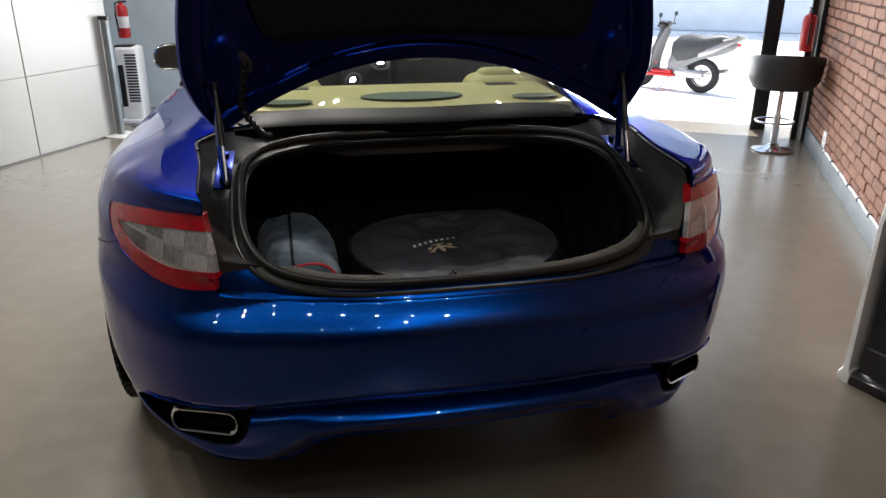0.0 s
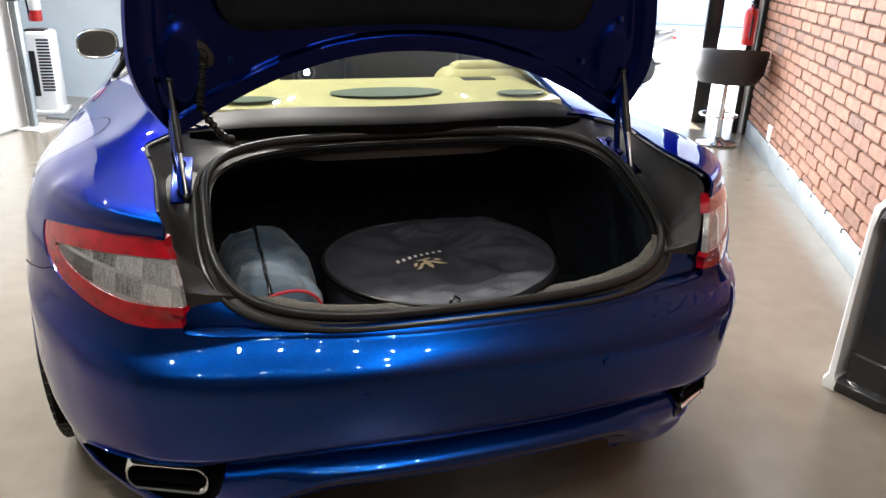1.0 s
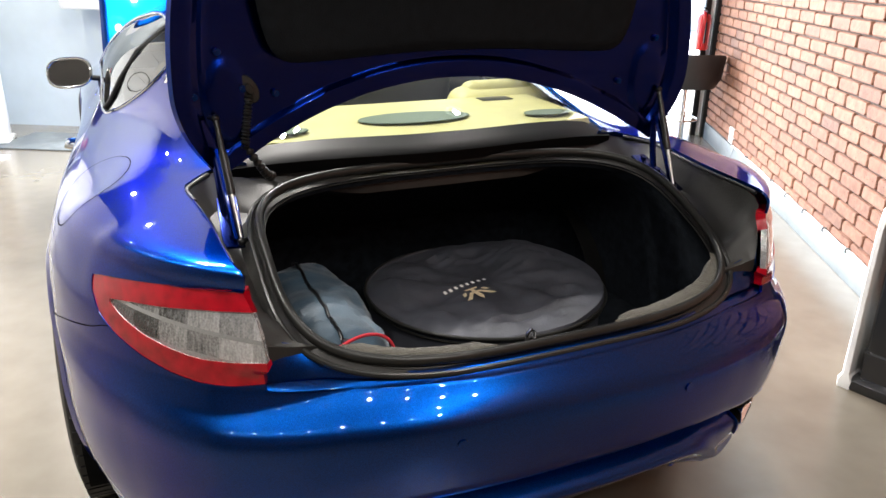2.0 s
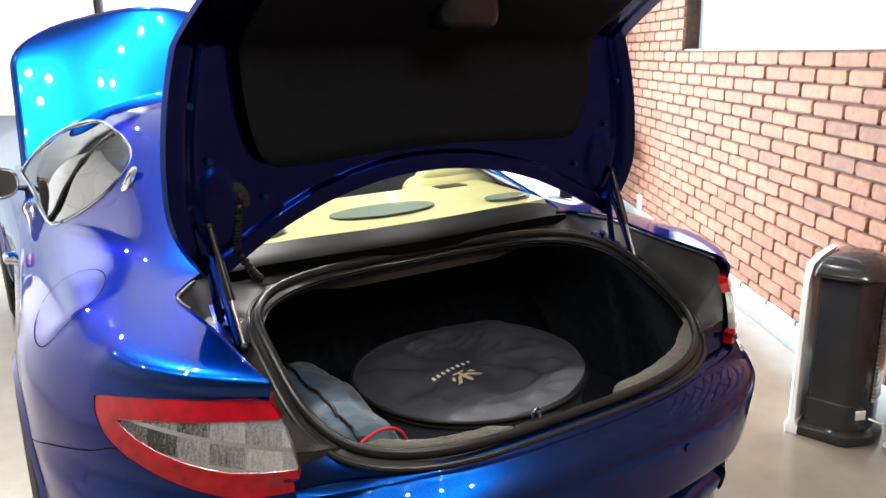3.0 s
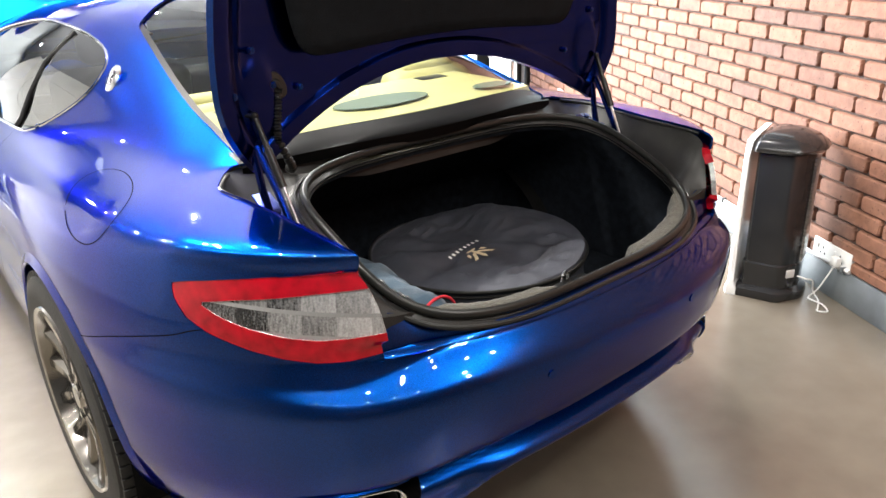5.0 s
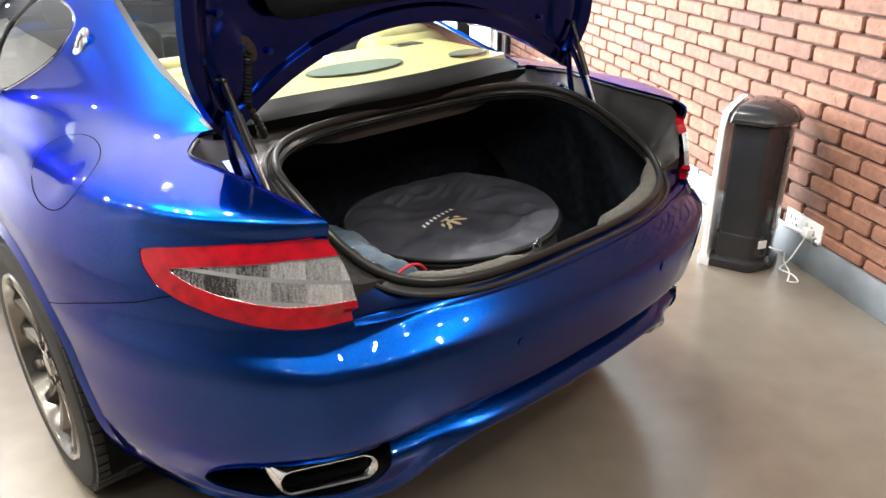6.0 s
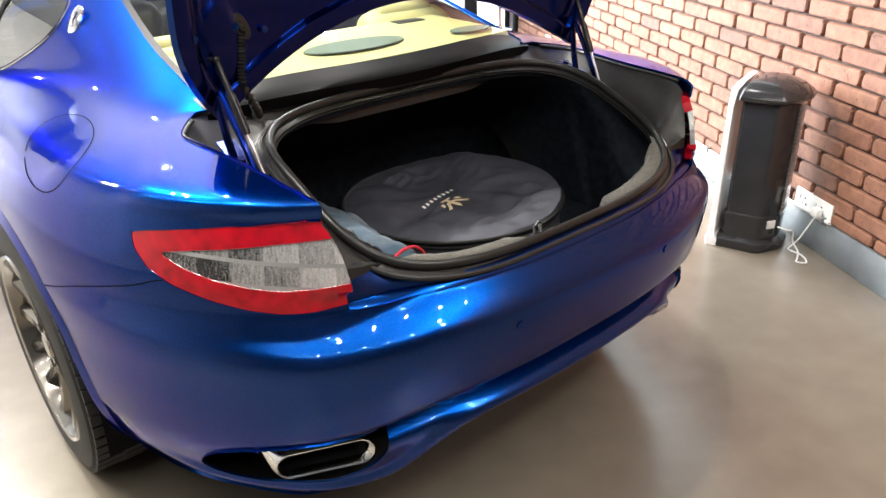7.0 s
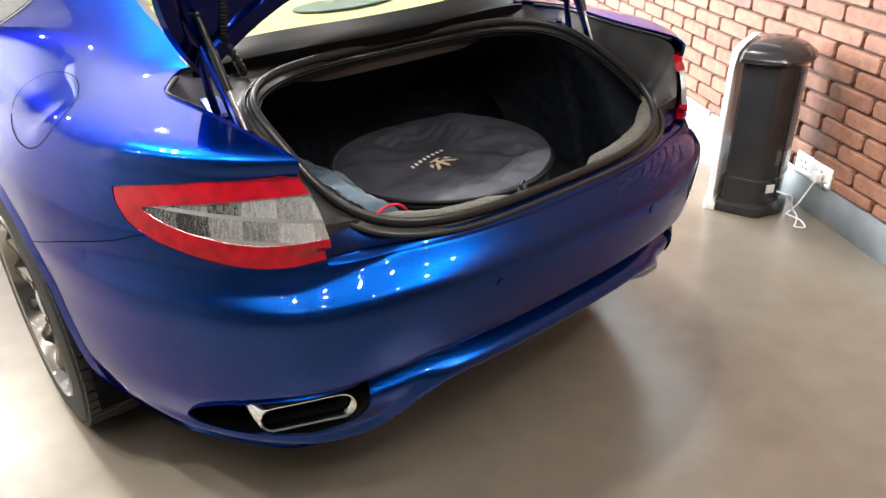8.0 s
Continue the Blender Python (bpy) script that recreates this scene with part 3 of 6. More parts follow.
bm = bmesh.new()
for i in range(27):
    for j in range(7):
        box(bm, (0.105 + j * 0.0135, -0.268, 0.165 + i * 0.0165), (0.114 + j * 0.0135, -0.258, 0.176 + i * 0.0165))
part("mesh_grille", bm, STEEL, heater, smooth=False)
bm = bmesh.new()
box(bm, (-0.020, -0.004, -0.018), (0.020, 0.004, 0.018), 0.003, m=pose(0.062, -0.238, 0.118, 0, 0, -37))
part("cable_socket", bm, WHITE_PLASTIC, heater)


def smooth_line(pts):
    fine = []
    for i in range(len(pts) - 1):
        p0, p1, p2, p3 = (Vector(pts[max(0, min(len(pts) - 1, i + k))]) for k in (-1, 0, 1, 2))
        for t in (0, 0.2, 0.4, 0.6, 0.8):
            fine.append(0.5 * ((2 * p1) + (p2 - p0) * t + (2 * p0 - 5 * p1 + 4 * p2 - p3) * t * t + (3 * p1 - p0 - 3 * p2 + p3) * t ** 3))
    return fine + [Vector(pts[-1])]


to_local = (ROOM @ pose(-0.397, -0.500, 0, 0, 0, 45)).inverted() @ ROOM
line = [(-0.170, -0.650, 0.118), (-0.140, -0.672, 0.110), (-0.105, -0.665, 0.095), (-0.085, -0.650, 0.040), (-0.075, -0.680, 0.008), (-0.115, -0.735, 0.006), (-0.135, -0.76, 0.006), (-0.10, -0.775, 0.006),
        (-0.085, -0.72, 0.010), (-0.105, -0.67, 0.012), (-0.095, -0.645, 0.010), (-0.065, -0.655, 0.05), (-0.040, -0.665, 0.11), (-0.022, -0.672, 0.155), (-0.004, -0.676, 0.172)]
bm = bmesh.new()
tube(bm, smooth_line([to_local @ Vector(p) for p in line]), 0.0034, seg=8)
part("power_cable", bm, WHITE_PLASTIC, heater)
bm = bmesh.new()
box(bm, (-0.032, -0.02, -0.02), (-0.004, 0.02, 0.02), 0.006, m=to_local @ pose(-0.004, -0.676, 0.178))
part("plug", bm, WHITE_PLASTIC, heater)

# bar stool
stool = thing("bar_stool", "black leatherette bar stool on a chrome pedestal", "stool", ROOM @ pose(-0.29, 3.36, 0, 0, 0, 0))
bm = bmesh.new()
lathe(bm, [(0.001, 0.004), (0.16, 0.004), (0.164, 0.012), (0.145, 0.022), (0.055, 0.04), (0.035, 0.06)], seg=44)
part("foot", bm, CHROME, stool)
bm = bmesh.new()
rod(bm, (0, 0, 0.05), (0, 0, 0.30), 0.028, seg=22)
rod(bm, (0, 0, 0.28), (0, 0, 0.58), 0.020, seg=22)
part("column", bm, CHROME, stool)
bm = bmesh.new()
tube(bm, [(0.15 * math.sin(a), 0.15 - 0.15 * math.cos(a) - 0.02, 0.22) for a in [2 * math.pi * i / 28 for i in range(28)]], 0.009, seg=8, closed=True)
part("foot_ring", bm, CHROME, stool)
bm = bmesh.new()
lathe(bm, [(0.001, 0.505), (0.14, 0.505), (0.20, 0.52), (0.235, 0.55), (0.245, 0.60), (0.225, 0.625), (0.12, 0.635), (0.001, 0.635)], seg=44)
part("seat", bm, LEATHERETTE, stool)
bm = bmesh.new()
rings = []
for i in range(25):
    a = radians(180 + 8 + 164 * i / 24)
    h = 0.79 - 0.03 * (abs(i - 12) / 12) ** 2
    ca, sa = math.cos(a), math.sin(a)
    rings.append([(r * ca, r * sa, z) for r, z in ((0.205, 0.54), (0.225, 0.51), (0.268, 0.58), (0.288, h - 0.02), (0.280, h), (0.264, h - 0.012), (0.245, 0.62))])
loft(bm, rings, cap0=True, cap1=True)
part("backrest", bm, LEATHERETTE, stool)


def extinguisher(m, label, paper=True):
    ex = thing("fire_extinguisher", label, "extinguisher", m)
    bm = bmesh.new()
    lathe(bm, [(0.001, 0.0), (0.05, 0.0), (0.056, 0.012), (0.056, 0.25), (0.045, 0.285), (0.020, 0.30), (0.016, 0.32), (0.001, 0.32)], seg=28)
    part("bottle", bm, RED_PAINT, ex)
    bm = bmesh.new()
    box(bm, (-0.012, -0.02, 0.31), (0.012, 0.07, 0.328), 0.004)
    box(bm, (-0.012, -0.02, 0.335), (0.012, 0.085, 0.350), 0.004)
    tube(bm, [(0, -0.02, 0.32), (0, -0.075, 0.31), (0, -0.085, 0.22), (0, -0.07, 0.06)], 0.008, seg=8)
    part("valve", bm, DARK, ex)
    if not paper:
        return ex
    bm = bmesh.new()
    lathe(bm, [(0.0568, 0.09), (0.0572, 0.092), (0.0572, 0.19), (0.0568, 0.192)], seg=28)
    part("paper_label", bm, WHITE_PLASTIC, ex)
    return ex


extinguisher(ROOM @ pose(-0.11, 3.80, 0.76), "red fire extinguisher hung on the door frame post", False)

# stand, extinguisher and tower fan by the panel wall
stand = thing("stand", "slim grey metal post on a white foot plate", "post stand", ROOM @ pose(-5.70, 2.08, 0))
bm = bmesh.new()
box(bm, (-0.028, -0.022, 0.012), (0.028, 0.022, 1.0), 0.004)
part("post", bm, SKIRT, stand)
bm = bmesh.new()
box(bm, (-0.045, -0.024, 0.97), (0.045, 0.024, 1.0), 0.004)
part("cap", bm, DARK, stand)
bm = bmesh.new()
box(bm, (-0.16, -0.13, 0.0), (0.16, 0.13, 0.012), 0.005)
part("foot_plate", bm, WHITE_PLASTIC, stand)
extinguisher(ROOM @ pose(-6.08, 2.75, 0.76), "red fire extinguisher with a white label on the wall")
fan = thing("tower_fan", "white tower air cooler with a dark side panel and vent slats", "fan", ROOM @ pose(-5.98, 2.66, 0, 0, 0, 24))
bm = bmesh.new()
box(bm, (-0.10, -0.13, 0.03), (0.10, 0.13, 0.70), 0.035, 4)
part("case", bm, WHITE_PLASTIC, fan)
bm = bmesh.new()
box(bm, (-0.12, -0.15, 0.0), (0.12, 0.15, 0.04), 0.012)
part("base", bm, WHITE_PLASTIC, fan)
for k in range(17):
    bm = bmesh.new()
    box(bm, (-0.015, -0.1335, 0.62 - k * 0.026), (0.085, -0.127, 0.637 - k * 0.026), 0.002)
    part("vent_slat", bm, DARK, fan)
bm = bmesh.new()
box(bm, (-0.085, -0.136, 0.16), (-0.035, -0.126, 0.54), 0.004)
part("side_panel", bm, GREY_PLASTIC, fan)
bm = bmesh.new()
box(bm, (-0.10, -0.11, 0.695), (0.06, 0.02, 0.712), 0.006)
part("control_panel", bm, DARK, fan)
bm = bmesh.new()
box(bm, (-0.22, -0.16, 0.05), (0.22, 0.16, 0.62), 0.02)
thing("wall_box", "white metal box fixed to the grey-blue wall", "cabinet", ROOM @ pose(-5.25, 3.19, 1.0), bm=bm, mat=WHITE_PLASTIC)
bm = bmesh.new()
box(bm, (-0.45, -0.30, 0.0), (0.45, 0.30, 0.012), 0.004)
thing("floor_mat", "dark grey floor mat before the wall", "mat", ROOM @ pose(-5.42, 2.72, 0), bm=bm, mat=SKIRT)


# ---- scooter in the street ----
def scooter(m):
    sc = thing("scooter", "grey and red motor scooter parked in the street", "scooter", m)
    for y in (0.0, 1.08):
        wh = new("wheel")
        wh.parent = sc
        bm = bmesh.new()
        lathe(bm, [(0.17, -0.05), (0.24, -0.055), (0.27, -0.03), (0.27, 0.03), (0.24, 0.055), (0.17, 0.05), (0.17, -0.05)], seg=36, m=pose(0, y, 0.27, 0, 90, 0))
        part("tyre", bm, TYRE, wh)
        bm = bmesh.new()
        lathe(bm, [(0.15, -0.03), (0.175, -0.035), (0.175, 0.035), (0.15, 0.03)], seg=30, m=pose(0, y, 0.27, 0, 90, 0))
        for k in range(5):
            a = 2 * math.pi * k / 5
            rod(bm, (0, y, 0.27), (0, y + 0.16 * math.cos(a), 0.27 + 0.16 * math.sin(a)), 0.014, seg=8)
        part("rim", bm, STEEL, wh)
    bm = bmesh.new()
    rings = []
    for y, w, z0, z1 in ((-0.52, 0.03, 0.76, 0.80), (-0.44, 0.075, 0.68, 0.81), (-0.25, 0.105, 0.60, 0.80), (0.05, 0.125, 0.52, 0.76), (0.28, 0.130, 0.40, 0.72), (0.45, 0.125, 0.32, 0.66), (0.56, 0.10, 0.30, 0.52)):
        rings.append([(x * w, y, z0 + (z1 - z0) * k) for x, k in ((-0.7, 0), (-1, 0.3), (-0.95, 0.75), (-0.6, 1), (0.6, 1), (0.95, 0.75), (1, 0.3), (0.7, 0))])
    loft(bm, rings, cap0=True, cap1=True)
    part("rear_body", bm, PALE_PLASTIC, sc)
    bm = bmesh.new()
    rings = []
    for y, w, z0, z1 in ((-0.62, 0.02, 0.86, 0.90), (-0.50, 0.09, 0.82, 0.92), (-0.20, 0.135, 0.66, 0.76), (0.05, 0.14, 0.56, 0.64)):
        rings.append([(x * w, y, z0 + (z1 - z0) * k) for x, k in ((-1, 0), (-1.04, 0.5), (-1, 1), (1, 1), (1.04, 0.5), (1, 0))])
    loft(bm, rings, cap0=True, cap1=True)
    part("side_cover", bm, STEEL, sc, "silver side cover sweeping up to the tail")
    bm = bmesh.new()
    box(bm, (-0.155, 0.42, 0.22), (0.155, 0.88, 0.275), 0.02, 2)
    part("side_skirt", bm, RED_PAINT, sc, "red lower skirt")
    bm = bmesh.new()
    rings = []
    for y, w, z0, z1 in ((-0.42, 0.06, 0.79, 0.88), (-0.25, 0.12, 0.74, 0.92), (0.0, 0.15, 0.60, 0.88), (0.25, 0.16, 0.50, 0.90), (0.40, 0.15, 0.46, 0.88), (0.52, 0.10, 0.52, 0.78)):
        rings.append([(x * w, y, z0 + (z1 - z0) * k) for x, k in ((-0.8, 0), (-0.97, 0.2), (-1, 0.5), (-0.86, 0.8), (-0.5, 0.97), (0, 1), (0.5, 0.97), (0.86, 0.8), (1, 0.5), (0.97, 0.2), (0.8, 0))])
    loft(bm, rings, cap0=True, cap1=True)
    part("seat", bm, GREY_SEAT, sc)
    bm = bmesh.new()
    box(bm, (-0.10, -0.02, 0.22), (-0.03, 0.46, 0.36), 0.03, 3)
    box(bm, (-0.09, 0.22, 0.26), (0.09, 0.50, 0.42), 0.04, 3)
    part("engine_case", bm, STEEL, sc)
    bm = bmesh.new()
    box(bm, (-0.06, -0.60, 0.50), (0.06, -0.48, 0.56), 0.015, 2, m=pose(0, 0.05, 0.06, -35, 0, 0))
    part("rear_mudguard", bm, DARK, sc)
    bm = bmesh.new()
    box(bm, (-0.05, -0.55, 0.75), (0.05, -0.50, 0.80), 0.015)
    part("tail_light", bm, RED_PAINT, sc)
    bm = bmesh.new()
    box(bm, (-0.15, 0.46, 0.27), (0.15, 0.82, 0.33), 0.03, 3)
    part("footboard", bm, RED_PAINT, sc)
    bm = bmesh.new()
    rings = []
    for z, y, w in ((0.30, 0.82, 0.14), (0.50, 0.82, 0.19), (0.72, 0.77, 0.20), (0.90, 0.70, 0.15), (1.00, 0.68, 0.08)):
        rings.append([(x * w, y + d, z) for x, d in ((-1, -0.03), (-0.6, 0.05), (0, 0.10), (0.6, 0.05), (1, -0.03), (0.5, -0.01), (-0.5, -0.01))])
    loft(bm, rings, cap0=True, cap1=True)
    part("leg_shield", bm, GREY_SEAT, sc)
    bm = bmesh.new()
    rings = []
    for k in range(9):
        a = radians(20 + 17 * k)
        rings.append([(x, 1.08 + r * math.cos(a), 0.27 + r * math.sin(a)) for x, r in ((-0.07, 0.29), (-0.05, 0.32), (0.05, 0.32), (0.07, 0.29))])
    loft(bm, rings, closed=False)
    part("front_mudguard", bm, RED_PAINT, sc)
    bm = bmesh.new()
    rod(bm, (-0.33, 0.68, 1.02), (0.33, 0.68, 1.02), 0.016, seg=10)
    box(bm, (-0.10, 0.62, 0.97), (0.10, 0.80, 1.08), 0.04, 3)
    rod(bm, (0, 0.70, 1.0), (0, 1.03, 0.35), 0.02, seg=10)
    for s in (-1, 1):
        rod(bm, (s * 0.25, 0.68, 1.02), (s * 0.30, 0.68, 1.16), 0.006, seg=6)
        bmesh.ops.create_uvsphere(bm, u_segments=12, v_segments=8, radius=0.05, matrix=Matrix.Translation((s * 0.30, 0.67, 1.18)) @ Matrix.Diagonal((1.2, 0.35, 0.8, 1)))
    part("handlebar", bm, DARK, sc)
    bm = bmesh.new()
    tube(bm, [(-0.12, -0.30, 0.84), (-0.12, -0.48, 0.90), (0.12, -0.48, 0.90), (0.12, -0.30, 0.84)], 0.014, seg=8)
    part("grab_rail", bm, STEEL, sc)
    bm = bmesh.new()
    rod(bm, (0.16, 0.30, 0.26), (0.18, -0.35, 0.36), 0.05, seg=14)
    part("exhaust", bm, STEEL, sc)
    bm = bmesh.new()
    rod(bm, (-0.05, 0.5, 0.26), (-0.28, 0.62, 0.0), 0.014, seg=8)
    part("side_stand", bm, STEEL, sc)
    return sc


scooter(ROOM @ pose(-0.83, 6.75, -0.06, 0, 0, 68) @ Matrix.Diagonal((0.78, 0.78, 0.78, 1)))

# ---- the car ----
car = thing("car", "metallic blue two-door coupe with its boot lid and bonnet standing open", "car")
ANGLE = lambda c: math.degrees(math.atan2(abs(c.x), YC - c.y))
ridge = table((0, 8, 15, 19.5, 22.5, 25.5, 29, 33.5, 39, 47, 52, 60, 70), (0.410, 0.412, 0.410, 0.397, 0.370, 0.326, 0.282, 0.265, 0.260, 0.270, 0.290, 0.31, 0.31))
groove = table((0, 14, 20, 26, 32, 40), (0.452, 0.452, 0.446, 0.43, 0.415, 0.41))
bottom = table((0, 13, 18.8, 21.8, 24.8, 27.8, 31.2, 40, 52, 62, 75, 90), (0.345, 0.345, 0.338, 0.31, 0.256, 0.213, 0.198, 0.193, 0.187, 0.168, 0.15, 0.14))


def tail_relief(p):
    """The bumper's lower lip stands out, with a hollow over it."""
    if p.y > 0.85 or p.z > 0.75:
        return p
    a = ANGLE(p)
    out = Vector((p.x * 0.75, p.y - YC, 0)).normalized()
    k = min(1.0, max(0.0, (60 - a) / 10))
    d = 0.016 * k * math.exp(-((p.z - ridge(a)) / 0.020) ** 2)
    k2 = min(1.0, max(0.0, (40 - a) / 8))
    d -= 0.042 * k2 * math.exp(-((p.z - groove(a)) / 0.019) ** 2)
    d -= 0.05 * k2 * min(1.0, max(0.0, (ridge(a) - 0.03 - p.z) / 0.05))
    # the bumper rolls over to the lip; under the lamps it stands a little proud of them
    w = min(1.0, max(0.0, (a - 24) / 12))
    over = lambda top: 0.36 * top + 4.7 * top * top
    q = min(p.z, 0.712 - 0.044 * w) - 0.652 + 0.016 * w
    q = 0.5 * (q + math.sqrt(q * q + 0.00003))
    d += (over(0.032) * w - over(q)) * min(1.0, max(0.0, (48 - a) / 12))
    return p + out * d


def body_mesh():
    bm = bmesh.new()
    us = [i / 64 for i in range(64)] + [1 + i / 62 for i in range(62)] + [2 + i / 26 for i in range(27)]
    zs = [0.13 + i * 0.014 for i in range(7)] + [0.226 + i * 0.007 for i in range(36)] + [0.478 + i * 0.0145 for i in range(10)] + [0.620 + i * 0.005 for i in range(22)] + [0.735 + i * 0.012 for i in range(13)] + [0.889, 0.899, 0.908, 0.917, 0.921, 0.925, 0.928, 0.931, 0.934, 0.940, 0.946, 0.952, 0.957, 0.961, 0.965]
    ks = [i / 30 for i in range(1, 31)]
    for s in (-1, 1):
        grid = []
        for u in us:
            col = []
            for z in zs:
                x, y, zz = plan(u, z)
                col.append(bm.verts.new(tail_relief(Vector((s * x, y, zz)))))
            y = col[-1].co.y
            foot = col[-1].co
            for k in ks:
                hx, hy, hz = house(min(max(y, 0.42), 3.45), k)
                w = top_width(min(max(y, 0.42), 3.45))
                q = abs(foot.x) / w if w > 1e-4 else 0.0
                col.append(bm.verts.new((s * hx * min(q, 1.0), y, max(hz, foot.z) if y < 3.45 else foot.z + 0.03 * math.sin(k * 1.57))))
            grid.append(col)
        for A, B in zip(grid, grid[1:]):
            for j in range(len(A) - 1):
                q = (A[j], B[j], B[j + 1], A[j + 1])
                bm.faces.new(q if s < 0 else q[::-1])
    bmesh.ops.remove_doubles(bm, verts=bm.verts, dist=0.0004)
    bmesh.ops.dissolve_degenerate(bm, edges=bm.edges, dist=0.0002)
    # even out the shoulder and the roof pillars
    soft = [v for v in bm.verts if v.co.y > 0.34 and v.co.z > 0.80 and not v.is_boundary]
    for _ in range(30):
        bmesh.ops.smooth_vert(bm, verts=soft, factor=0.5, use_axis_x=True, use_axis_y=True, use_axis_z=True)
    hip = [v for v in bm.verts if 0.62 < v.co.y < 2.2 and v.co.z > 0.87 and 0.5 < abs(v.co.x) and not v.is_boundary]
    for _ in range(40):
        bmesh.ops.smooth_vert(bm, verts=hip, factor=0.5, use_axis_x=True, use_axis_y=True, use_axis_z=True)
    bm.normal_update()
    return bm


B = body_mesh()
SHELL = B.copy()
SHELL.faces.ensure_lookup_table()
SKIN = BVHTree.FromBMesh(SHELL)


def skin_z(x, y):
    """Height of the car's skin over a place."""
    hit = SKIN.ray_cast(Vector((x, y, 2.0)), Vector((0, 0, -1)))[0]
    return hit.z if hit else 0.9


def skin_x(s, y, z):
    """How far out the car's side stands at a height."""
    hit = SKIN.ray_cast(Vector((s * 2.0, y, z)), Vector((-s, 0, 0)))[0]
    return hit.x if hit else None


def cut_away(f, where=None):
    inside, _ = carve(B, f, where)
    bmesh.ops.delete(B, geom=inside, context="FACES")


# wheel arches and the lower edge
WHEEL_R, WHEELS = 0.3535, (0.905, 3.80)
for yw in WHEELS:
    cut_away(lambda c: math.hypot(c.y - yw, c.z - 0.345) - 0.385, lambda c: abs(c.x) > 0.45 and c.z < 0.8)
cut_away(lambda c: c.z - bottom(ANGLE(c)), lambda c: c.y < 1.0)

for yw in WHEELS:
    for s in (-1, 1):
        bm = bmesh.new()
        rings = []
        for i in range(49):
            a = radians(-14 + 208 * i / 48)
            at = lambda r: (yw + r * math.cos(a), 0.345 + r * math.sin(a))
            xs = [skin_x(s, *at(r)) for r in (0.412, 0.398, 0.386)]
            if None in xs or at(0.386)[1] < 0.22:
                continue
            rings.append([(xs[0] + s * 0.0006, *at(0.412)), (xs[1] + s * 0.006, *at(0.398)), (xs[2] + s * 0.009, *at(0.388)), (xs[2] + s * 0.004, *at(0.383)), (xs[2] - s * 0.03, *at(0.384))])
        loft(bm, rings, closed=False)
        part("arch_lip", bm, PAINT, car)

# boot opening: bounded by the wings, the lamps' inner edges and the tail's lip
LIP = 0.712
boot_side = table((-0.2, -0.03, 0.013, 0.062, 0.12, 0.25, 0.38, 0.485, 0.545, 0.60, 0.68), (0.556, 0.562, 0.578, 0.597, 0.602, 0.608, 0.622, 0.635, 0.600, 0.552, 0.542))
boot_front = lambda x: 0.495 + 0.30 * x * x


def boot_f(c):
    return max(abs(c.x) - boot_side(c.y), LIP - c.z, c.y - boot_front(c.x))


cut_away(boot_f, lambda c: c.y < 0.8 and c.z > 0.6)
# bonnet opening
cut_away(lambda c: max(abs(c.x) - (0.74 - 0.12 * (c.y - 3.4)), 3.36 - c.y, c.y - 4.45), lambda c: c.y > 3.0 and c.z > 0.7)

# tail lamps
LAMP = [(54.6, 0.852), (53.0, 0.858), (48.6, 0.868), (42.7, 0.879), (38.0, 0.886), (34.2, 0.892), (32.7, 0.868), (31.4, 0.806), (29.9, 0.733),
        (35.0, 0.7225), (38.6, 0.7205), (41.9, 0.728), (45.5, 0.742), (49.9, 0.766), (52.7, 0.792), (54.2, 0.825)]
CLEAR = [(51.3, 0.824), (47.1, 0.835), (42.1, 0.844), (38.0, 0.852), (31.6, 0.860), (31.0, 0.82), (30.2, 0.776),
         (35.0, 0.767), (38.4, 0.764), (41.8, 0.771), (45.3, 0.783), (48.5, 0.800)]
lamp_f, clear_f = poly_f(LAMP, 0.018), poly_f(CLEAR, 0.018)
lamps = []
for s in (-1, 1):
    near = lambda c: c.x * s > 0.3 and c.y < 0.5 and 0.66 < c.z < 0.93
    inside, _ = carve(B, lambda c: lamp_f(ANGLE(c), c.z), near)
    lamps.append((s, lift_out(B, inside)))

# exhaust openings
EXHAUST = rounded([(51.5, 0.330), (49.0, 0.380), (43.0, 0.418), (36.0, 0.433), (30.5, 0.438), (28.8, 0.413), (29.6, 0.363), (32.5, 0.310), (38.0, 0.293), (48.0, 0.297)])
exhaust_f = poly_f(EXHAUST, 0.016)
recess_rims = []
for s in (-1, 1):
    near = lambda c: c.x * s > 0.3 and c.y < 0.5 and c.z < 0.5
    inside, _ = carve(B, lambda c: exhaust_f(ANGLE(c), c.z), near)
    recess_rims.append((s, lift_out(B, inside)))

# rear window and side windows
inside, _ = carve(B, lambda c: max(abs(c.x) - (0.527 - 0.045 * (c.y - 0.55) - 0.13 * max(0, c.y - 0.85) ** 1.5), c.y - (1.62 - 0.75 * c.x * c.x * 1.6)),
                  lambda c: 0.3 < c.y < 2.0 and c.z > 0.975)
rear_glass = lift_out(B, inside)
inside, _ = carve(B, lambda c: max(abs(c.x) - (0.60 + 0.10 * (c.y - 2.5)), 2.50 + 0.28 * c.x * c.x - c.y, c.y - 3.30 + 0.5 * c.x * c.x), lambda c: 2.2 < c.y < 3.5 and c.z > 0.93)
front_glass = lift_out(B, inside)
SIDE = rounded([(1.320, 1.095), (1.343, 1.145), (1.45, 1.190), (1.66, 1.226), (2.0, 1.243), (2.28, 1.203), (2.47, 1.140), (2.76, 1.04), (3.05, 0.945), (2.98, 0.930), (2.4, 0.944), (1.80, 0.944), (1.58, 0.942), (1.50, 0.952), (1.41, 1.005), (1.345, 1.05)])
side_f = poly_f(SIDE)
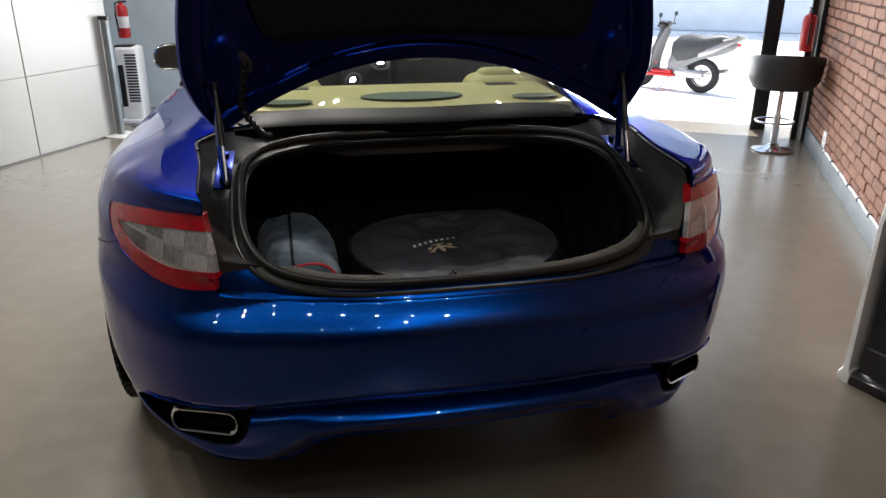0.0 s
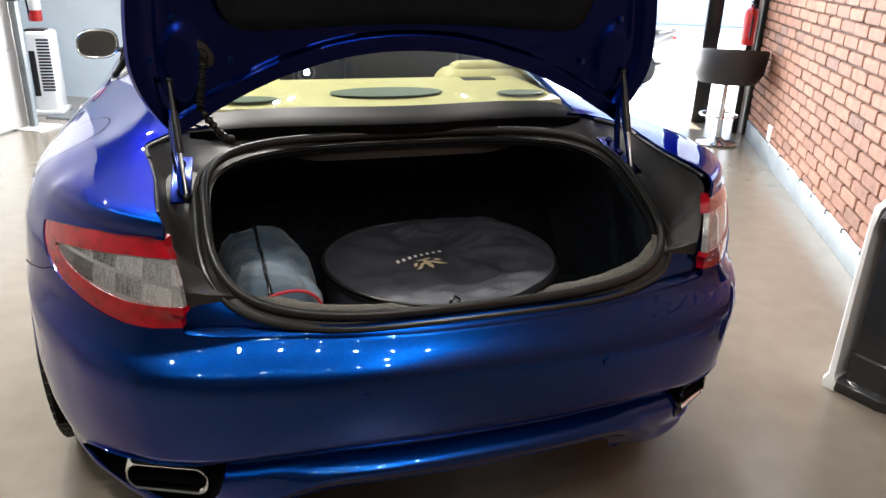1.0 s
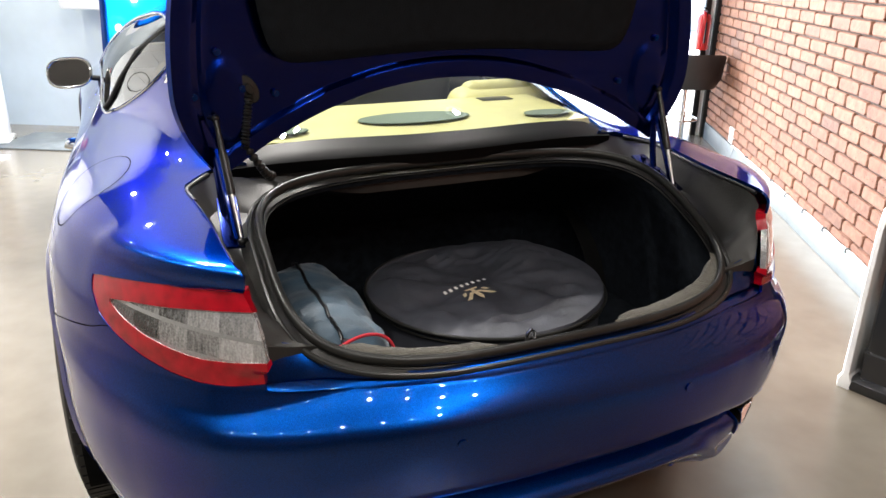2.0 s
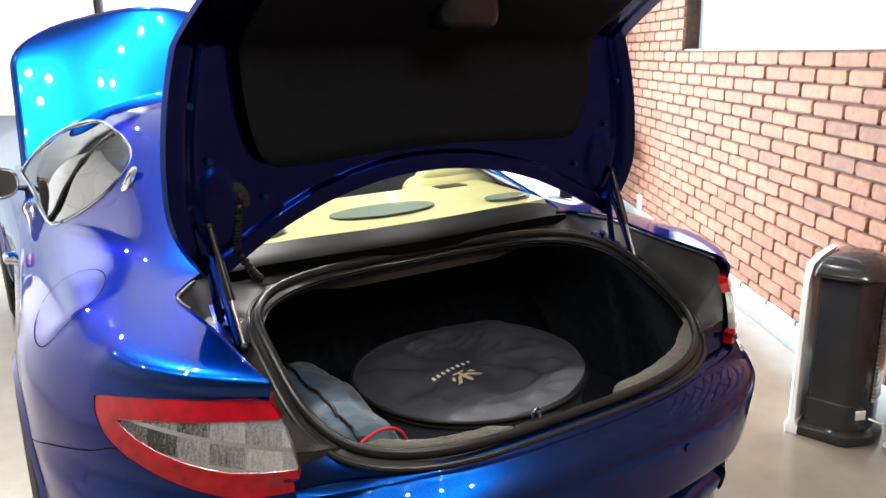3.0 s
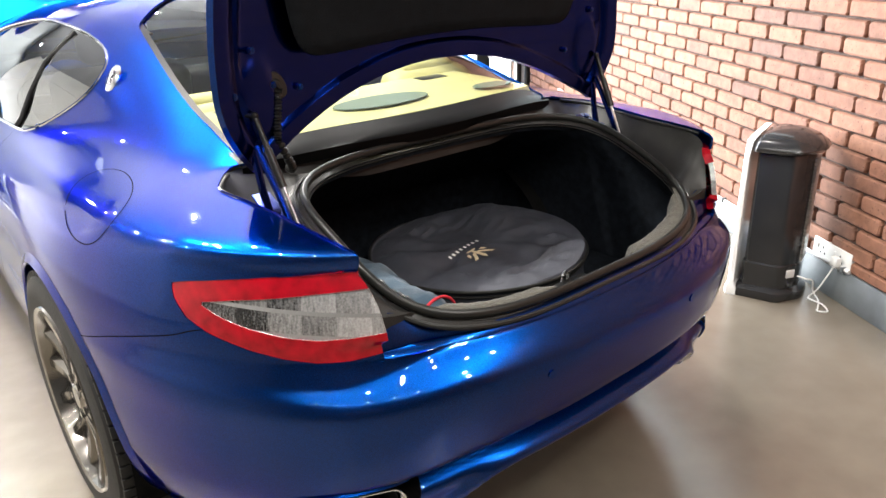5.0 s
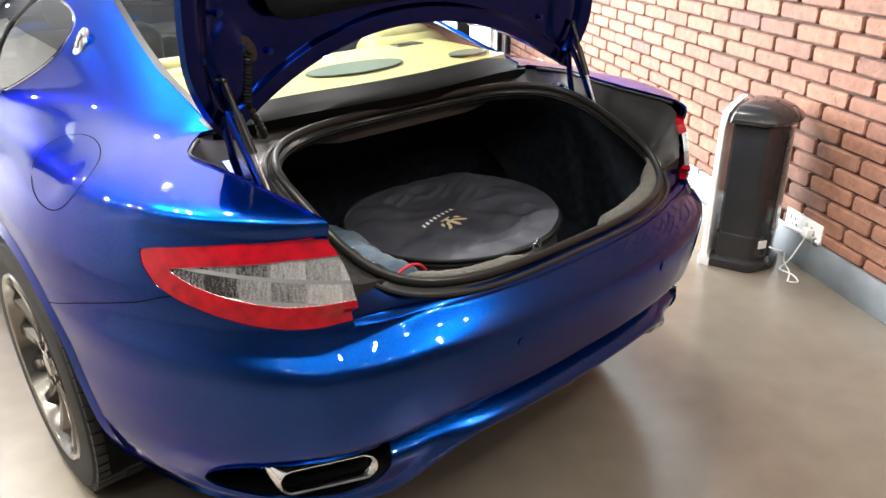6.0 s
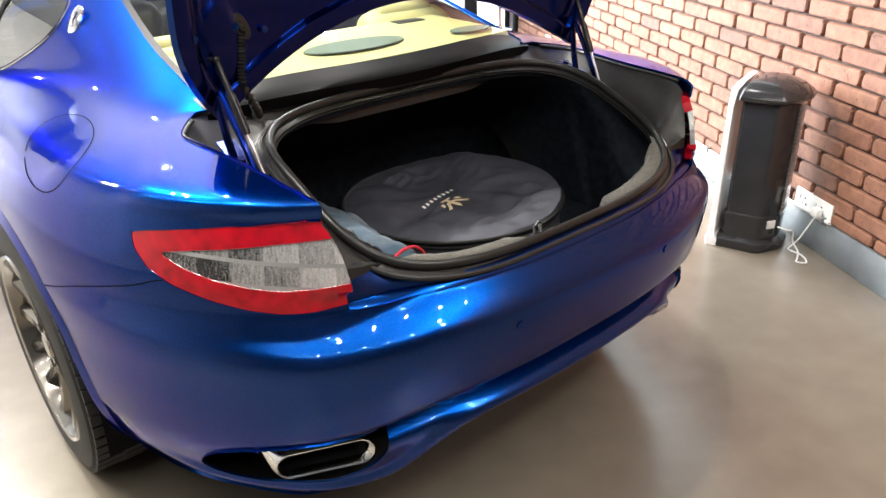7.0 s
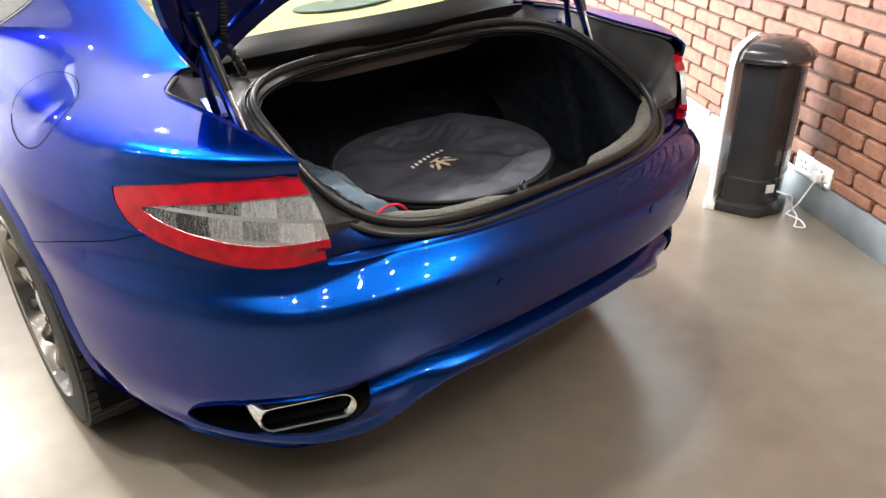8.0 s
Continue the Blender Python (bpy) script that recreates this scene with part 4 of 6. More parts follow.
side_panes = []
for s in (-1, 1):
    inside, line = carve(B, lambda c: side_f(c.y, c.z), lambda c: c.x * s > 0.3 and 1.0 < c.y < 3.4 and c.z > 0.86)
    side_panes.append((s, lift_out(B, inside), line))

# panel joints: bumper to wing, doors, fuel flap
SEAM_Z = table((0.10, 0.262, 0.299, 0.379, 0.50, 0.537, 0.64, 0.70), (0.80, 0.765, 0.750, 0.728, 0.694, 0.682, 0.651, 0.637))
seams = []
for s in (-1, 1):
    _, line = carve(B, lambda c: c.z - (SEAM_Z(c.y)), lambda c: c.x * s > 0.5 and 0.22 < c.y < 0.75 and 0.6 < c.z < 0.85)
    seams += [e for e in line if e.is_valid]
    _, line = carve(B, lambda c: c.y - 1.62 - 0.12 * (c.z - 0.9) ** 2 * 4, lambda c: c.x * s > 0.5 and 1.3 < c.y < 2.0 and 0.2 < c.z < 0.935)
    seams += line
flap_up = lambda c: (0.90 + c.x) * 0.892 + (c.z - 0.868) * 0.449      # height over the flap's foot, along the skin
FUEL = lambda c: math.hypot((c.y - 0.73 - 0.75 * (flap_up(c) - 0.09)) / 0.155, (flap_up(c) - 0.09) / 0.095) - 1
_, fuel_line = carve(B, FUEL, lambda c: c.x < -0.6 and 0.45 < c.y < 1.05 and 0.80 < c.z < 0.99)
B.normal_update()
good = lambda edges: [e for e in edges if e.is_valid and e.calc_length() < 0.08]
gaps = [seam(B, good(fuel_line), 0.0013)] + [seam(B, good([e for e in seams if e.is_valid and (e.verts[0].co.x > 0) == k and (e.verts[0].co.y < 1) == h])) for k in (True, False) for h in (True, False)]


def shell_normal(co):
    """The uncut shell's smooth normal next to a place."""
    near, flat, index, _ = SKIN.find_nearest(co)
    face = SHELL.faces[index]
    w = interpolate.poly_3d_calc([v.co for v in face.verts], near)
    return sum((v.normal * k for v, k in zip(face.verts, w)), Vector()).normalized()


def skin_part(name, bm, mat, parent, turned=0.006):
    """A cut piece of the shell: its openings' edges turned in, shaded as the whole shell is."""
    bmesh.ops.recalc_face_normals(bm, faces=bm.faces)
    if sum(f.normal.dot(shell_normal(f.calc_center_median())) for f in list(bm.faces)[::50]) < 0:
        bmesh.ops.reverse_faces(bm, faces=bm.faces)
    bm.normal_update()
    way = {v: shell_normal(v.co) for v in bm.verts}
    outward = {v: n if n.dot(v.normal) > 0 else -n for v, n in way.items()}
    edge = [e for e in bm.edges if e.is_boundary]
    made = bmesh.ops.extrude_edge_only(bm, edges=edge)["geom"]
    turned_in = {v for v in made if isinstance(v, bmesh.types.BMVert)}
    rim = [f for f in made if isinstance(f, bmesh.types.BMFace)]
    for f in rim:
        f.material_index = 1
    for v in turned_in:
        base = next((e.other_vert(v) for e in v.link_edges if e.other_vert(v) in outward), None)
        if base:
            v.co = base.co - outward[base] * turned
    bm.verts.index_update()
    normal_at = {v.index: n for v, n in outward.items()}
    ob = part(name, bm, (mat, mat), parent, turn=False)
    me = ob.data
    me.normals_split_custom_set([p.normal if p.material_index == 1 or v not in normal_at else normal_at[v] for p in me.polygons for v in p.vertices])
    return ob


body = skin_part("body", B, PAINT, car)
for gap in gaps:
    part("panel_gap", gap, UNDERSIDE, car)


def sheet(name, bm, mat, parent, by=0.0, depth=0.006, label=""):
    out = Vector((0, 1.9, 0.55))
    bm.normal_update()
    wrong = [f for f in bm.faces if f.normal.dot(f.calc_center_median() - out) < 0]
    bmesh.ops.reverse_faces(bm, faces=wrong)
    return part(name, proud(bm, by, depth), mat, parent, label, turn=False)


# glass
inside, _ = carve(rear_glass, lambda c: abs(c.x) - (0.527 - 0.045 * (c.y - 0.55) - 0.13 * max(0, c.y - 0.85) ** 1.5) + 0.016)
clear = lift_out(rear_glass, inside)
other = lift_out(rear_glass, [f for f in rear_glass.faces if f.calc_center_median().x > 0])
for bm in (rear_glass, other):
    sheet("window_border", bm, FELT_TRIM, car, by=-0.002, label="black printed border of the glass")
rear_window = sheet("rear_window", clear, GLASS, car, by=-0.003)
rear_window.visible_shadow = False
windscreen = sheet("windscreen", front_glass, GLASS, car, by=-0.003)
windscreen.visible_shadow = False
for s, bm, line in side_panes:
    frame_bm = bmesh.new()
    rim = [e for e in bm.edges if e.is_boundary]
    for e in rim:
        rod(frame_bm, e.verts[0].co, e.verts[1].co, 0.0045, seg=6, caps=False)
    part("window_trim", frame_bm, CHROME, car)
    pane = sheet("side_window", bm, SIDE_GLASS, car, by=-0.004)
    pane.visible_shadow = False
    div = bmesh.new()
    pts = [(1.648, 1.214), (1.646, 1.13), (1.644, 1.04), (1.640, 0.968), (1.640, 0.946)]
    tube(div, [(skin_x(s, y, z), y, z) for y, z in pts], 0.007, seg=8)
    part("window_divider", div, DARK, car)


# ---- lamps of the tail ----
def clear_lens_material():
    """Silver reflectors behind a finely ribbed and dimpled lens, mottled light and dark."""
    m = material("clear_dimpled_lamp_lens", (0.5, 0.5, 0.52), rough=0.20, metal=0.6, coat=1.0)
    nt = m.node_tree
    b = nt.nodes["Principled BSDF"]
    co = nt.nodes.new("ShaderNodeTexCoord")

    def stretched(scale, kind, **values):
        mp = nt.nodes.new("ShaderNodeMapping")
        mp.inputs["Scale"].default_value = scale
        nt.links.new(co.outputs["Object"], mp.inputs["Vector"])
        n = nt.nodes.new(kind)
        for k, v in values.items():
            n.inputs[k].default_value = v
        nt.links.new(mp.outputs["Vector"], n.inputs["Vector"])
        return n
    rib = stretched((230, 230, 20), "ShaderNodeTexNoise", Scale=1.0, Detail=2.0)
    grain = stretched((260, 260, 260), "ShaderNodeTexNoise", Scale=1.0, Detail=2.0)
    cell = stretched((300, 300, 170), "ShaderNodeTexVoronoi", Scale=1.0)

    def calc(op, a, b_, c=None):
        n = nt.nodes.new("ShaderNodeMath")
        n.operation = op
        for k, v in enumerate((a, b_, c)):
            if isinstance(v, (int, float)):
                n.inputs[k].default_value = v
            elif v is not None:
                nt.links.new(v, n.inputs[k])
        return n.outputs["Value"]
    xyz = nt.nodes.new("ShaderNodeSeparateXYZ")
    nt.links.new(co.outputs["Object"], xyz.inputs["Vector"])
    # distance along the lens from its inner end, and two rows of reflector cells
    along = calc("MULTIPLY_ADD", calc("ABSOLUTE", xyz.outputs["X"], 0), 0.72, calc("MULTIPLY_ADD", xyz.outputs["Y"], 0.69, -0.42))
    col = calc("FLOOR", calc("MULTIPLY", along, 15.5), 0)
    level = calc("MULTIPLY_ADD", along, -1.6, calc("MULTIPLY_ADD", xyz.outputs["Z"], 22.0, -17.7))
    row = calc("FLOOR", level, 0)
    # plain bar between the two rows
    bar = calc("LESS_THAN", calc("FRACT", level, 0), 0.17)
    odd = calc("MODULO", calc("ADD", calc("ADD", col, row), 20), 2.0)
    tone = calc("MULTIPLY_ADD", odd, 0.20, calc("MULTIPLY_ADD", along, -2.1, 0.60))
    tone = calc("ADD", tone, calc("MULTIPLY_ADD", rib.outputs["Fac"], 0.55, -0.275))
    tone = calc("ADD", tone, calc("MULTIPLY_ADD", grain.outputs["Fac"], 0.5, -0.25))
    tone = calc("ADD", calc("MULTIPLY", tone, calc("SUBTRACT", 1.0, bar)), calc("MULTIPLY", bar, 0.52))
    ramp = nt.nodes.new("ShaderNodeValToRGB")
    ramp.color_ramp.elements[0].position, ramp.color_ramp.elements[0].color = 0.10, (0.03, 0.03, 0.032, 1)
    ramp.color_ramp.elements[1].position, ramp.color_ramp.elements[1].color = 0.95, (0.92, 0.92, 0.92, 1)
    nt.links.new(tone, ramp.inputs["Fac"])
    nt.links.new(ramp.outputs["Color"], b.inputs["Base Color"])
    bp = nt.nodes.new("ShaderNodeBump")
    bp.inputs["Strength"].default_value, bp.inputs["Distance"].default_value = 0.7, 0.002
    nt.links.new(cell.outputs["Distance"], bp.inputs["Height"])
    nt.links.new(bp.outputs["Normal"], b.inputs["Normal"])
    return m


CLEAR_LENS = clear_lens_material()
for s, bm in lamps:
    lamp = new("tail_lamp")
    lamp.parent = car
    inside, line = carve(bm, lambda c: clear_f(ANGLE(c), c.z))
    lens = lift_out(bm, inside)
    bm.normal_update()
    sheet("red_lens", bm, RED_LENS, lamp, by=0.004, depth=0.022, label="glossy red outer lens")
    lens.normal_update()
    bead = bmesh.new()
    for e in [e for e in lens.edges if e.is_boundary and e.calc_length() > 1e-4]:
        n_ = (e.verts[0].co + e.verts[1].co) / 2 - Vector((0, 1.0, 0.8))
        n_.z = 0
        n_.normalize()
        rod(bead, e.verts[0].co + n_ * 0.003, e.verts[1].co + n_ * 0.0008, 0.0004, seg=6, caps=False)
    part("lens_rim", bead, STEEL, lamp)
    sheet("clear_lens", lens, CLEAR_LENS, lamp, by=0.001, depth=0.012, label="clear ribbed reflector lens")

# ---- exhausts ----
for s, bm in recess_rims:
    bm.normal_update()
    tray = bmesh.new()
    rim = [e for e in bm.edges if e.is_boundary]
    for e in rim:
        a, b = e.verts[0].co, e.verts[1].co
        back = Vector((-s * 0.01, 0.13, 0.0))
        q = [tray.verts.new(p) for p in (a, b, b + back, a + back)]
        tray.faces.new(q)
    for fc in bm.faces:
        tray.faces.new([tray.verts.new(v.co + Vector((-s * 0.01, 0.128, 0))) for v in fc.verts])
    bm.free()
    pipe = new("exhaust")
    pipe.parent = car
    part("recess", tray, DARK, pipe)
    # stadium-shaped chrome tailpipe
    c0, along, up = Vector((s * 0.637, 0.030, 0.370)), Vector((s * 0.066, 0.048, -0.015)), Vector((0, 0.003, 0.029))
    axis = Vector((s * 0.035, -1, -0.03)).normalized()

    def stadium(grow, back):
        pts = []
        for k in range(40):
            a = 2 * math.pi * k / 40
            ca, sa = math.cos(a), math.sin(a)
            L = along.normalized() * (math.copysign(along.length - 0.010, ca) + ca * (0.031 + grow))
            pts.append(c0 + L + up.normalized() * sa * (up.length + grow) - axis * back)
        return pts
    ring = bmesh.new()
    loft(ring, [stadium(-0.010, 0.16), stadium(-0.006, 0.01), stadium(-0.004, -0.002), stadium(0.0, -0.004), stadium(0.003, 0.002), stadium(0.003, 0.16)])
    part("tailpipe", ring, CHROME, pipe, "oval chrome tailpipe")
    inner = bmesh.new()
    loft(inner, [stadium(-0.010, 0.012), stadium(-0.014, 0.15)], cap1=True)
    part("pipe_bore", inner, DARK, pipe)

# bumper sensors
for x, a, z in ((-1, 32.6, 0.60), (-1, 13.6, 0.612), (1, 13.6, 0.612), (1, 32.6, 0.60)):
    t = math.radians(a)
    lo, hi = 0.2, 1.3
    for _ in range(30):
        r = (lo + hi) / 2
        px, py = r * math.sin(t), YC - r * math.cos(t)
        lo, hi = (r, hi) if (px / half_width(z)) ** 2.85 + ((YC - py) / (YC - rear_end(z))) ** 2.85 < 1 else (lo, r)
    p = Vector((x * px, py, z))
    n = Vector((x * (px / half_width(z)) ** 1.5 / half_width(z), -((YC - py) / 1.06) ** 1.5 / 1.06, 0)).normalized()
    bm = bmesh.new()
    rod(bm, p - n * 0.01, p + n * 0.0015, 0.010, seg=20)
    part("parking_sensor", bm, PAINT, car)


# ---- boot: ledge, channel, seal and well ----
seal_z = table((-0.09, 0.0, 0.1, 0.2, 0.3, 0.4, 0.5, 0.62), (0.730, 0.765, 0.815, 0.862, 0.902, 0.932, 0.953, 0.962))


def seal_curve(n=120, grow=0.0):
    """The outline of the boot's mouth, sloping down to the tail."""
    pts = []
    for i in range(n):
        a = 2 * math.pi * i / n
        ca, sa = math.cos(a), math.sin(a)
        e = 2 / (3.4 if sa > 0 else 3.35)
        x = math.copysign(abs(ca) ** e, ca) * (0.512 + grow)
        y = 0.215 + math.copysign(abs(sa) ** e, sa) * ((0.288 if sa > 0 else 0.292) + grow)
        pts.append(Vector((x, y, seal_z(y))))
    return pts


# where the channel meets the painted metal, by the angle round the boot's mouth
MOUTH = [(0.0, -0.086, 0.729), (0.25, -0.079, 0.729), (0.36, -0.053, 0.737), (0.43, -0.014, 0.754), (0.475, 0.016, 0.771), (0.562, 0.013, 0.790), (0.576, 0.030, 0.83), (0.592, 0.063, 0.912),
         (0.596, 0.12, 0.926), (0.605, 0.25, 0.934), (0.618, 0.38, 0.942), (0.630, 0.485, 0.949), (0.600, 0.545, 0.957), (0.552, 0.590, 0.968), (0.43, 0.566, 0.970), (0.20, 0.536, 0.970), (0.0, 0.528, 0.970)]
MOUTH_A = [math.atan2(y - 0.25, x) for x, y, _ in MOUTH[:-1]] + [math.pi / 2]
mouth_at = [table(MOUTH_A, [p[k] for p in MOUTH]) for k in range(3)]


def edge_curve(n=120):
    pts = []
    for p in seal_curve(n):
        a = math.atan2(p.y - 0.25, abs(p.x))
        x, y, z = (f(a) for f in mouth_at)
        if y > 0.10 and x > 0.5:
            z = skin_z(x + 0.006, y) - 0.006
        pts.append(Vector((math.copysign(x, p.x), y, z)))
    return pts


boot = new("boot")
boot.parent = car
SEAL, EDGE = seal_curve(), edge_curve()
bm = bmesh.new()
deep = lambda e: -0.058 * min(1.0, max(0.0, (e.y - 0.03) / 0.06)) * min(1.0, max(0.0, (0.60 - e.y) / 0.06)) - 0.004
low = [e.lerp(s_, 0.05) + Vector((0, 0, deep(e) * 0.30)) for s_, e in zip(SEAL, EDGE)]
low2 = [e.lerp(s_, 0.22) + Vector((0, 0, deep(e))) for s_, e in zip(SEAL, EDGE)]
mid = [e.lerp(s_, 0.62) + Vector((0, 0, deep(e) * 1.1)) for s_, e in zip(SEAL, EDGE)]
loft(bm, [[p + Vector((0, 0, -0.03)) for p in EDGE], EDGE, low, low2, mid, [p + Vector((0, 0, -0.012)) for p in seal_curve(grow=0.016)], [p + Vector((0, 0, -0.02)) for p in seal_curve(grow=-0.01)]])
part("channel_trim", bm, BLACK_TRIM, boot, "black moulded trim round the boot opening")


for s in (-1, 1):
    bm = bmesh.new()
    ys_ = [0.075 + 0.012 * i for i in range(29)]
    tube(bm, [(s * (boot_side(y) - 0.003), y, skin_z(boot_side(y) + 0.004, y) - 0.005) for y in ys_], 0.0045, seg=10)
    part("edge_trim", bm, RUBBER, boot)
    bm = bmesh.new()
    ys_ = [0.41 + 0.012 * i for i in range(14)]
    tube(bm, [(s * (boot_side(y) - 0.004), y, skin_z(boot_side(y) + 0.004, y) - 0.002) for y in ys_], 0.0055, seg=10)
    part("corner_seal", bm, RUBBER, boot)
bm = bmesh.new()
tube(bm, [p + Vector((0, 0, 0.004)) for p in SEAL], 0.0088, seg=12, closed=True, squash=1.2)
tube(bm, [p + Vector((0, 0, -0.008)) for p in seal_curve(grow=0.020)], 0.006, seg=8, closed=True)
part("seal", bm, RUBBER, boot, "black rubber boot seal")
bm = bmesh.new()
FLOOR_Z = 0.49


def forward(p, by):
    """The well reaches on under the parcel shelf."""
    k = min(1.0, max(0.0, (p.y - 0.25) / 0.2))
    return p + Vector((0, by * k * k * (3 - 2 * k), 0))


def well(grow, z):
    return [Vector((p.x, p.y, min(z, p.z - 0.02))) for p in seal_curve(grow=grow)]


loft(bm, [[p + Vector((0, 0, -0.014)) for p in seal_curve(grow=-0.008)], [p + Vector((0, 0, -0.035)) for p in seal_curve(grow=0.0)],
          [forward(Vector((p.x * 1.04, p.y, p.z * 0.72 + 0.28 * FLOOR_Z)), 0.22) for p in seal_curve(grow=0.03)], [forward(Vector((p.x * 1.04, p.y, p.z * 0.4 + 0.6 * FLOOR_Z)), 0.34) for p in seal_curve(grow=0.04)],
          [forward(p, 0.34) for p in well(0.05, FLOOR_Z)]], cap1=True)
part("boot_lining", bm, CARPET, boot, "black carpet lining")
# grey carpet strips inside the tail's lip, with the latch between them
for a0, a1 in ((219, 264), (276, 338)):
    bm = bmesh.new()
    rings = []
    C = seal_curve(360)
    n_ = a1 - a0
    for i in range(0, n_ + 1, 2):
        p = C[(a0 + i) % 360]
        into = Vector((-p.x * 0.55, 0.27 - p.y, 0)).normalized()
        k = min(1.0, i / 5, (n_ - i) / 5)
        wv = 0.0022 * noise.noise(Vector((i * 0.37, a0, 0))) * k
        w_ = (0.062 + wv) * (0.4 + 0.6 * k) * (1 - 0.55 * max(0.0, (a0 + i - 305) / 33))
        up_ = lambda k_, z_: p + into * k_ + Vector((0, 0, z_))
        rings.append([up_(0.006, 0.0), up_(0.022, 0.007 + wv * 0.5), up_(w_ * 0.8, 0.004 + wv), up_(w_, -0.006 + wv), up_(w_ + 0.006, -0.03), up_(w_ + 0.006, -0.09)])
    loft(bm, rings, closed=False)
    part("carpet_strip", bm, GREYCARPET, boot, "grey carpet over the tail panel")
bm = bmesh.new()
box(bm, (-0.085, -0.055, 0.60), (0.045, 0.02, 0.694), 0.006)
part("latch_plate", bm, DARK, boot)
bm = bmesh.new()
tube(bm, [(-0.037, 0.012, 0.690), (-0.036, 0.012, 0.712), (-0.028, 0.012, 0.720), (-0.019, 0.012, 0.712), (-0.018, 0.012, 0.690)], 0.004, seg=8)
part("latch_loop", bm, CHROME, boot)
# painted ledge between the tail's lip and the seal
ledge_in = table((0.0, 0.25, 0.36, 0.43, 0.48, 0.52, 0.58), (-0.082, -0.075, -0.049, -0.010, 0.020, 0.026, 0.026))
ledge_z = table((0.0, 0.25, 0.36, 0.43, 0.48, 0.52, 0.551, 0.58), (0.729, 0.729, 0.736, 0.751, 0.768, 0.782, 0.791, 0.80))
bm = bmesh.new()
rings = []
for i in range(49):
    x = -0.575 + 1.15 * i / 48
    w = half_width(LIP)
    yo = YC - (YC - rear_end(LIP)) * (1 - (abs(x) / w) ** 2.5) ** 0.4
    yo = tail_relief(Vector((x, yo, LIP))).y
    yi = ledge_in(abs(x))
    yi = max(yi, yo + 0.012)
    rings.append([(x, yo + 0.0005, LIP - 0.002), (x, yo * 0.85 + yi * 0.15, LIP + 0.0055), (x, yo * 0.62 + yi * 0.38, LIP + 0.010), (x, yo * 0.60 + yi * 0.40, LIP + 0.004), (x, yo * 0.54 + yi * 0.46, LIP + 0.004),
                  (x, yo * 0.52 + yi * 0.48, LIP + 0.013), (x, yo * 0.25 + yi * 0.75, (LIP + 0.015) * 0.45 + 0.55 * ledge_z(abs(x))), (x, yi, ledge_z(abs(x))), (x, yi + 0.004, LIP - 0.004)])
loft(bm, rings, closed=False)
part("tail_ledge", bm, PAINT, boot)
# black band along the foot of the rear window
bm = bmesh.new()
rings = []
for i in range(41):
    x = -0.535 + 1.07 * i / 40
    y = boot_front(x)
    zr = lambda yy: skin_z(x, yy)
    rings.append([(x, y + 0.066, zr(y + 0.066) + 0.0015), (x, y + 0.03, zr(y + 0.03) + 0.002), (x, y + 0.002, zr(y + 0.002) + 0.0015), (x, y - 0.006, zr(y) - 0.004), (x, y - 0.004, zr(y) - 0.03)])
loft(bm, rings, closed=False)
part("window_base_trim", bm, FELT_TRIM, boot)


# ---- boot lid ----
lid = new("boot_lid")
lid.parent = car
lid_half = lambda z: 0.64 - (2.4 if z < 1.17 else 0.52) * (z - 1.17) ** 2


def arch(x):
    """The lid's lower edge, which is its front edge when shut."""
    return 1.168 - 0.60 * abs(x) ** 2.05 if abs(x) < 0.47 else 1.168 - 0.60 * 0.47 ** 2.05 - 0.62 * (abs(x) - 0.47)


def lid_y(x, z, inner=True):
    """Depth of the lid's skin: crowned across, hooked towards the tail at the top."""
    y = 0.470 - 0.055 * (abs(x) / 0.62) ** 2.5 - 0.03 * (z - 1.1)
    y -= 2.6 * max(0.0, z - 1.475) ** 1.15
    return y if inner else y + 0.05 - 0.035 * (abs(x) / 0.64) ** 3


def lid_grid(inner):
    bm = bmesh.new()
    n, mrows = 128, 84
    g = []
    for j in range(mrows + 1):
        t = j / mrows
        row = []
        for i in range(n + 1):
            q = 2 * i / n - 1
            q = math.copysign(abs(q) ** 0.85, q)
            top = 1.575
            x = 0.60 * q
            for _ in range(4):
                zb = max(arch(x), 0.985)
                z = zb + (top - zb) * t
                x = q * lid_half(z)
            if not inner:
                x *= 1.012
            row.append(bm.verts.new((x, lid_y(x, z, inner), z)))
        g.append(row)
    for a, b in zip(g, g[1:]):
        for i in range(n):
            bm.faces.new((a[i], a[i + 1], b[i + 1], b[i]))
    return bm, g


bm, g = lid_grid(True)
bm2, g2 = lid_grid(False)
# outer skin and rim joined to the inner panel
inner_faces = [1] * len(bm.faces)
off = {}
for row in g2:
    for v in row:
        off[v] = bm.verts.new(v.co)
for fc in bm2.faces:
    bm.faces.new([off[v] for v in fc.verts])
ring_a = g[0] + [r[-1] for r in g[1:]] + list(reversed(g[-1][:-1])) + [r[0] for r in reversed(g[1:-1])]
ring_b = g2[0] + [r[-1] for r in g2[1:]] + list(reversed(g2[-1][:-1])) + [r[0] for r in reversed(g2[1:-1])]
for i in range(len(ring_a)):
    j = (i + 1) % len(ring_a)
    bm.faces.new((ring_a[i], ring_a[j], off[ring_b[j]], off[ring_b[i]]))
bm2.free()
inner_faces += [0] * (len(bm.faces) - len(inner_faces))
